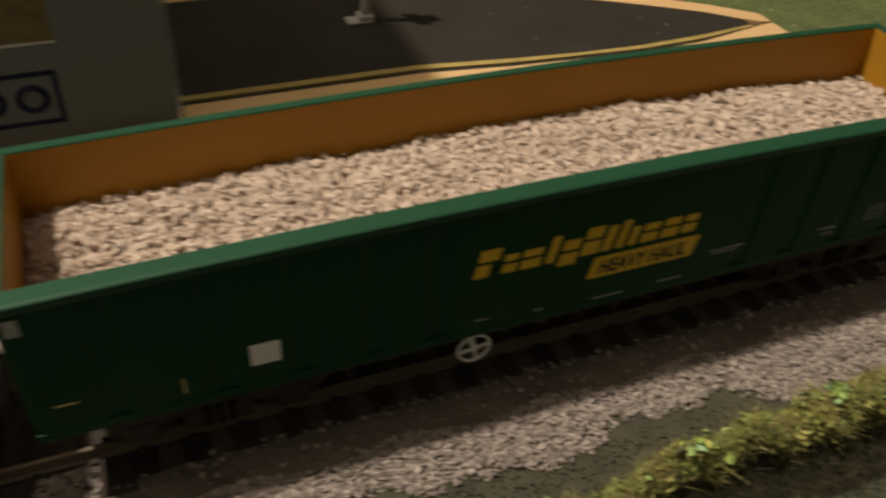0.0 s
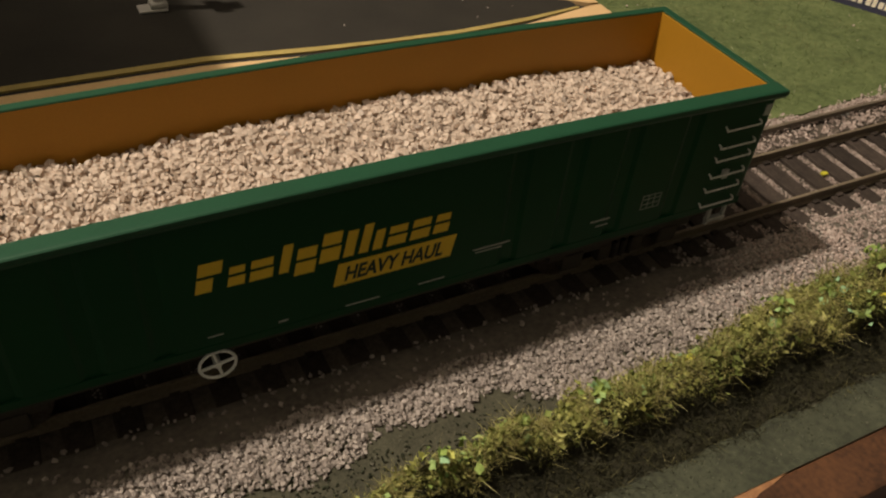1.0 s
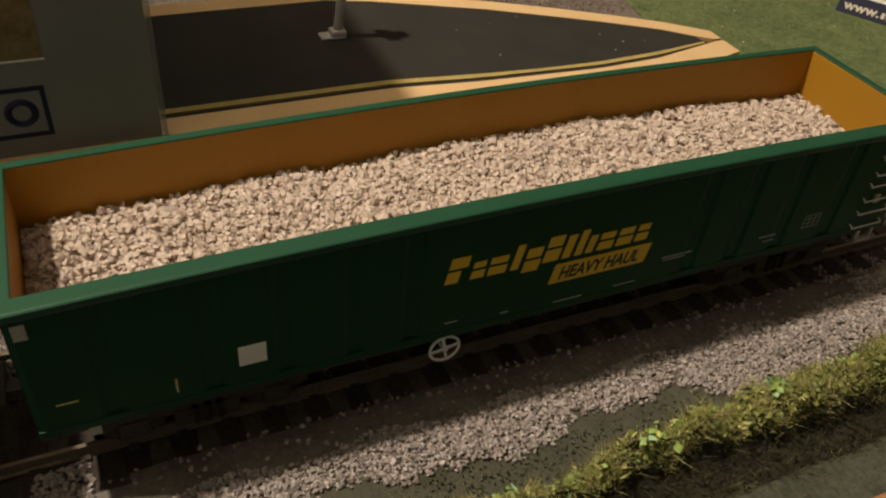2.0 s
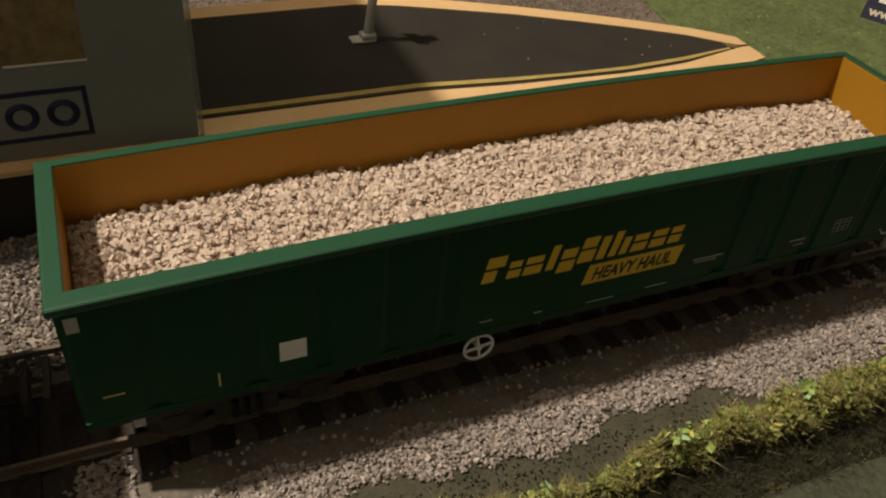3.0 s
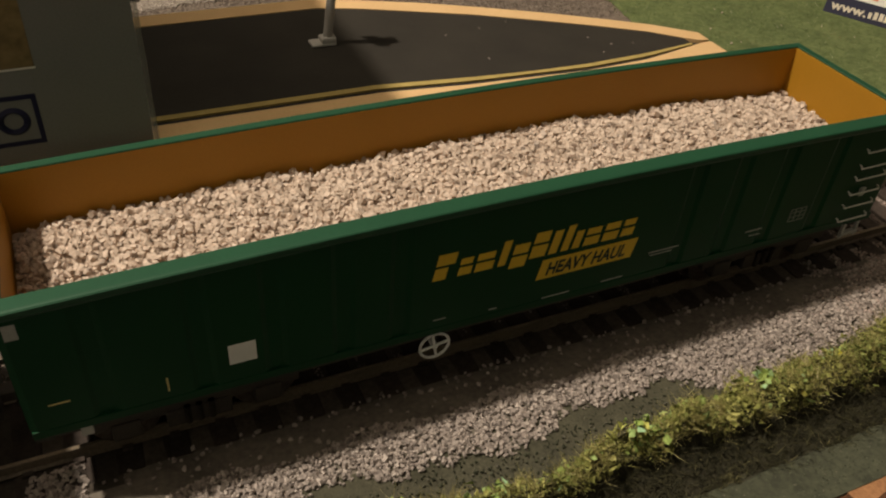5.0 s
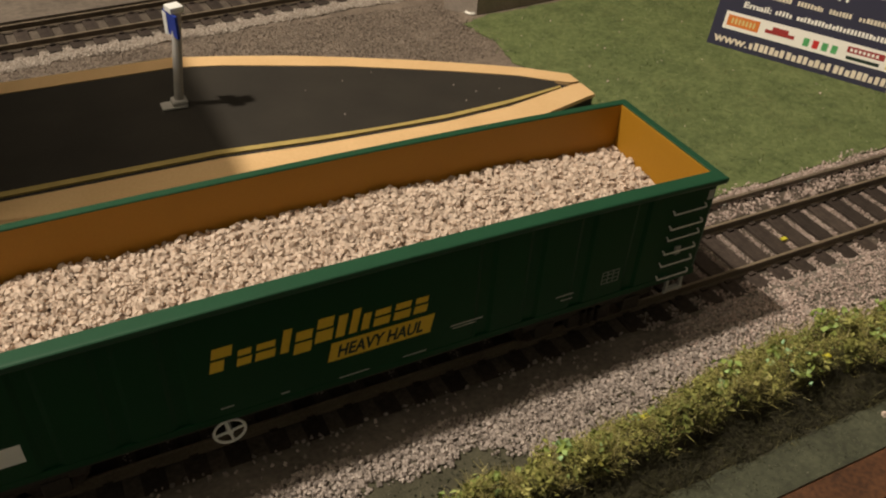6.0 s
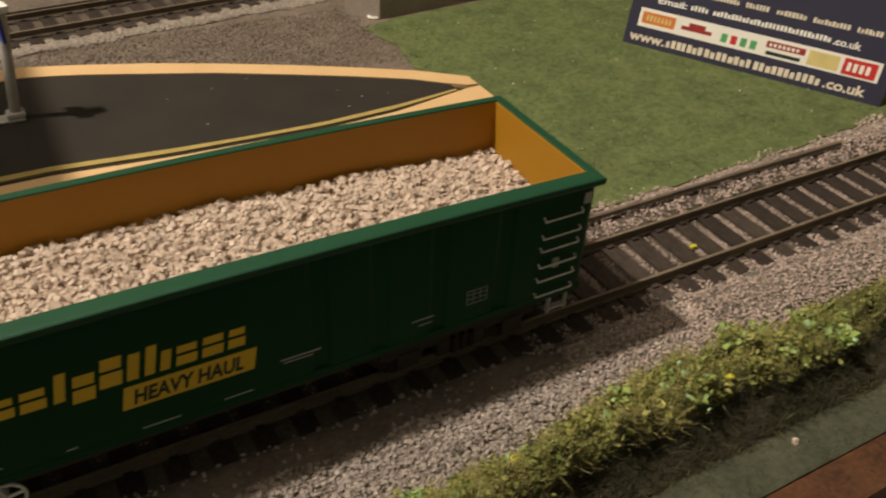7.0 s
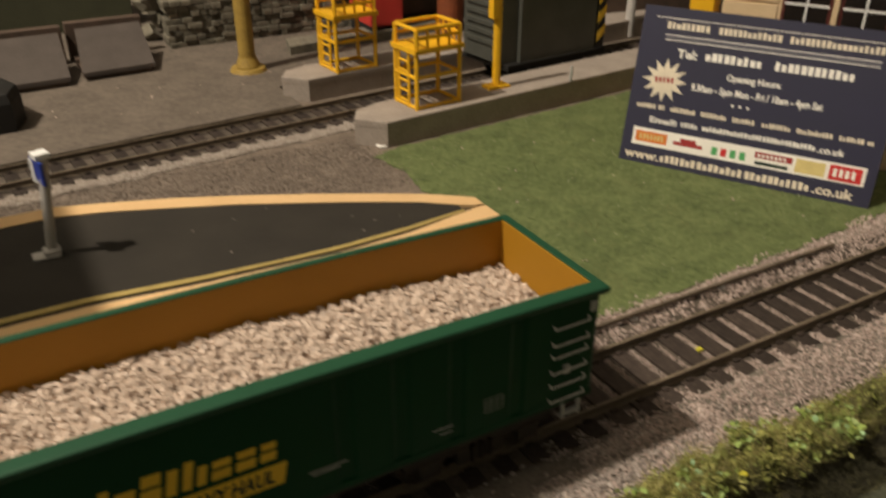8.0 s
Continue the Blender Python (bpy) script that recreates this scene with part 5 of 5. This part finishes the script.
def yellow_post(x, y, z0, z1, r, label, boxed=True):
    t = thing("signal_post", (x, y, z0), label, "post")
    part("post", rod((x, y, z0), (x, y, z1), r, 8), TOWER, t)
    part("foot", box(x - 0.55, x + 0.55, y - 0.35, y + 0.35, z0, z0 + 0.14, 0.03), TOWER, t)
    if boxed:
        part("control_box", box(x - 0.38, x - 0.1, y - 0.2, y + 0.2, z0 + 3.1, z0 + 4.5, 0.03), TOWER, t)


yellow_post(19.1, 19.85, 1.402, 6.6, 0.19, "bright yellow control post with a box on the concrete platform")


def old_post():
    x, y = 11.1, 31.0
    t = thing("crane_post", (x, y, 0.5), "dirty yellow round post on a wide round foot", "post")
    f = rod((x, y, 0.5), (x, y, 0.7), 0.95, 24, None, 0.85)
    rod((x, y, 0.75), (x, y, 1.2), 0.62, 24, f, 0.46)
    part("foot", f, OLIVEY, t)
    part("post", rod((x, y, 1.2), (x, y, 13.0), 0.42, 16), OLIVEY, t)


old_post()


def small_bits():
    t = tagged(part("marker_peg", rod((22.6, 18.95, 1.402), (22.65, 18.95, 2.1), 0.07, 6), GREYP), "tiny pale peg on the concrete platform", "peg")
    # yellow specks dropped on the scenery
    for x, y, z in ((13.65, 1.58, 0.16), (10.4, -2.72, 0.92), (5.6, -2.5, 0.95)):
        s = box(x - 0.09, x + 0.09, y - 0.06, y + 0.06, z, z + 0.06, 0.02)
        tagged(part("yellow_speck", s, LEMON), "stray bright yellow scenery speck", "speck", "yellow specks")


small_bits()


def pale_bits():
    """A pale crumb on the verge and crumbs on the lawn."""
    v, f = stones([(10.97, -4.1, 0.23)], [0.075])
    tagged(mesh_object("pale_crumb", v, f, STONES), "single pale stone crumb on the verge", "stone")
    n = 45
    x, y = rng.uniform(10, 30, n), rng.uniform(4.6, 17, n)
    v, f = stones(np.stack([x, y, np.full(n, 0.4)], -1), rng.uniform(0.015, 0.04, n))
    w = tagged(part("washer", ring((12.65, 18.35, 0.36), 0.2, 0.07, "z", 18, 5), CARDEDGE), "small pale ring lying before the concrete platform", "ring")
    m = 70
    xs, ys = rng.uniform(-3, 22, m), rng.uniform(25, 36, m)
    vv, ff = stones(np.stack([xs, ys, np.full(m, 0.51)], -1), rng.uniform(0.015, 0.05, m))
    tagged(mesh_object("yard_crumbs", vv, ff, STONES), "pale crumbs strewn over the yard", "crumbs", kind="stuff")
    m = 8
    xs = rng.uniform(2.5, 10, m)
    ys = np.array([N4(a) + (F1(a) - N4(a)) * rnd.uniform(0.1, 0.9) for a in xs])
    vv, ff = stones(np.stack([xs, ys, np.array([ptop(a) for a in xs]) - 0.005], -1), rng.uniform(0.012, 0.04, m))
    tagged(mesh_object("platform_crumbs", vv, ff, BALLAST), "pale crumbs strewn over the black platform", "crumbs", kind="stuff")
    tagged(mesh_object("lawn_crumbs", v, f, STONES), "pale crumbs strewn over the grass mat", "crumbs", kind="stuff")


pale_bits()


def loco():
    """Dark grey locomotive on the far track."""
    o = fpt((0, 21.78), 21.0, 0.0)
    P = lambda a, b: fpt(o, a, b)
    t = thing("locomotive", (*P(3, 0), 0.5), "dark grey model locomotive with hazard-striped end", "locomotive")

    def slab(a0, a1, b0, b1, z0, z1, bev=0.05):
        return prism([P(a0, b0), P(a1, b0), P(a1, b1), P(a0, b1)], z0, z1, None, bev)
    part("body", slab(0.8, 5.7, -1.75, 1.75, 1.6, 7.0, 0.25), LOCO, t, "dark grey body side")
    part("footplate", slab(0, 6.4, -1.85, 1.85, 1.3, 1.6), LOCOB, t)
    part("radiator", slab(-0.2, 0.8, -1.5, 1.5, 1.6, 6.4, 0.1), LOCO, t)
    for k in range(8):
        part("grille_slat", slab(-0.3, -0.18, -1.2, 1.2, 2.4 + k * 0.45, 2.6 + k * 0.45, 0.02), LOCO, t)
    for k in range(3):
        c = P(1.3 + k * 1.9, 0)
        wv = bmesh.new()
        for b in (-0.9, 0.9):
            p, q = P(1.3 + k * 1.9, b - 0.12), P(1.3 + k * 1.9, b + 0.12)
            rod((*p, 1.12), (*q, 1.12), 0.62, 18, wv)
        part("wheelset", wv, LOCOB, t)
    for k, (a, z) in enumerate(((4.3, 5.6), (4.3, 5.1), (4.95, 5.7), (4.95, 5.2))):
        part("yellow_mark", slab(a, a + 0.22, -1.78, -1.74, z, z + 0.25, 0.0), YELLOWP, t)
    post = part("end_post", slab(5.8, 6.3, -1.8, -1.3, 1.6, 7.0, 0.03), LOCOB, t, "black post with yellow hazard stripes")
    for k in range(5):
        z = 1.9 + k * 0.95
        bm = bmesh.new()
        q = [P(5.79, -1.83), P(6.31, -1.83)]
        a, b = q
        vs = [bm.verts.new((*a, z)), bm.verts.new((*b, z + 0.45)), bm.verts.new((*b, z + 0.9)), bm.verts.new((*a, z + 0.45))]
        vb = [bm.verts.new((v.co.x - DIRF.y * -0.03, v.co.y + 0.03, v.co.z)) for v in vs]
        bm.faces.new(vs)
        bm.faces.new(vb[::-1])
        for i in range(4):
            j = (i + 1) % 4
            bm.faces.new((vs[i], vb[i], vb[j], vs[j]))
        part("hazard_stripe", bm, YELLOWP, post)


loco()


def distance():
    """Low walls, sloping lids and other models at the back of the layout."""
    for i, (x0, x1, yf, tilt) in enumerate(((-3.2, 2.75, 32.3, 0), (3.35, 6.9, 32.9, 0))):
        t = thing("sloping_lid", ((x0 + x1) / 2, yf + 2, 0.5), "low dark brick bunker with a sloping grey felt lid", "bunker", "felt-topped bunkers")
        bm = bmesh.new()
        sk = 1.3
        low, high = 0.95, 2.35
        c = [(x0, yf, low), (x1, yf + 0.25, low), (x1 + sk * 0.1, yf + 3.7, high), (x0 + sk * 0.3, yf + 3.5, high)]
        a = [bm.verts.new(p) for p in c]
        b = [bm.verts.new((p[0], p[1], p[2] - 0.22)) for p in c]
        bm.faces.new(a)
        bm.faces.new(b[::-1])
        for k in range(4):
            j = (k + 1) % 4
            bm.faces.new((a[k], b[k], b[j], a[j]))
        part("lid", bm, PANEL, t, "flat grey felt lid")
        part("wall", box(x0 + 0.15, x1 - 0.15, yf + 0.35, yf + 4.6, 0.4, 0.78), BRICKR, t)
        part("back_wall", box(x0, x1 + 0.35, yf + 4.3, yf + 4.9, 0.4, 2.5, 0.04), BRICKR, t)
    st = thing("stone_wall", (16, 37.8, 0.5), "weathered grey stone block wall across the yard", "wall")
    for row in range(8):
        x = 8.4 + rnd.uniform(0, 0.4)
        while x < 24:
            wd = rnd.uniform(0.35, 0.95)
            d = rnd.uniform(-0.14, 0.1)
            part("stone", box(x, x + wd - 0.02, 37.2 + d, 38.6, 0.48 + row * 0.33 + rnd.uniform(-0.02, 0.02), 0.79 + row * 0.33 + rnd.uniform(-0.02, 0.02), 0.05), STONE, st)
            x += wd
    k = thing("yard_kerb", (14, 32, 0.5), "dark grey kerb across the yard", "kerb")
    part("kerb", prism([(14.0, 32.6), (24, 33.6), (24, 35), (14.4, 34.4)], 0.4, 1.0, None, 0.05), STONE, k)
    r = thing("red_wagon", (20.4, 35, 0.5), "red model wagon standing behind the towers", "wagon")
    part("body", box(19.3, 21.4, 33.4, 36.6, 1.2, 7.0, 0.15), REDB, r)
    part("frame", box(19.3, 21.4, 33.6, 36.4, 0.5, 1.2, 0.05), LOCOB, r)
    dv = thing("dark_van", (23.4, 36.5, 0.5), "dark brown model van standing beyond the towers", "wagon")
    part("body", box(21.7, 27.5, 35.4, 38.0, 1.2, 7.4, 0.12), BRICKR, dv)
    part("frame", box(21.7, 27.5, 35.6, 37.8, 0.5, 1.2, 0.05), LOCOB, dv)
    b = thing("rust_tank", (24.6, 33.5, 0.5), "rusty brown upright tank behind the yellow tower", "tank")
    part("tank", rod((24.6, 33.5, 0.5), (24.6, 33.5, 8.5), 0.8, 20), RUST, b)
    g = thing("shed", (3, 46, 0.5), "dark olive model shed at the back of the layout", "shed")
    part("wall", box(-4.5, 8.0, 44, 48, 0.5, 6.5, 0.05), mat("olive_board", (0.06, 0.062, 0.035), None, 0.1, 1.5, 0.8), g)
    part("stripe", box(-4.6, 2.5, 43.9, 44.0, 4.6, 5.3, 0.02), TOWER, g, "yellow band")
    e = thing("yellow_wagon", (-3.6, 40.6, 0.5), "yellow and black model wagon behind the felt-topped bunkers", "wagon")
    part("body", box(-7.2, -0.4, 39.6, 41.8, 1.3, 4.4, 0.12), LOCOB, e, "black body")
    part("cab", box(-7.25, -4.4, 39.5, 41.9, 3.0, 4.6, 0.12), TOWER, e, "yellow cab side")
    part("frame", box(-7.2, -0.4, 39.8, 41.6, 0.5, 1.3, 0.04), LOCOB, e)
    rk = np.stack([rng.uniform(8, 24, 160), rng.uniform(39, 44, 160), rng.uniform(0.6, 3.2, 160)], -1)
    v, f = stones(rk, rng.uniform(0.3, 0.9, 160))
    tagged(mesh_object("rubble_heap", v, f, STONE), "grey rubble heaped behind the stone wall", "rubble", kind="stuff")
    bank = thing("brown_bank", (38, 33, 0.4), "rough brown earth bank behind the cream building", "bank")
    part("bank_face", prism([(29.5, 29.5), (46, 27.5), (48, 34), (30, 36)], 0.4, 5.5, None, 1.2), BRICKR, bank)
    pp = thing("pale_pipe", (33.3, 27.2, 0.4), "pale upright pipe beside the far track", "pipe")
    part("pipe", rod((33.3, 27.2, 0.4), (33.4, 27.2, 6.5), 0.28, 12), LAMPGREY, pp)
    d = tagged(part("black_mound", prism([(-7, 26.5), (-0.2, 26.9), (0.3, 28.5), (-0.6, 31), (-7, 31)], 0.45, 2.2, None, 0.5), LOCOB), "black heap beside the yard track", "heap")


distance()
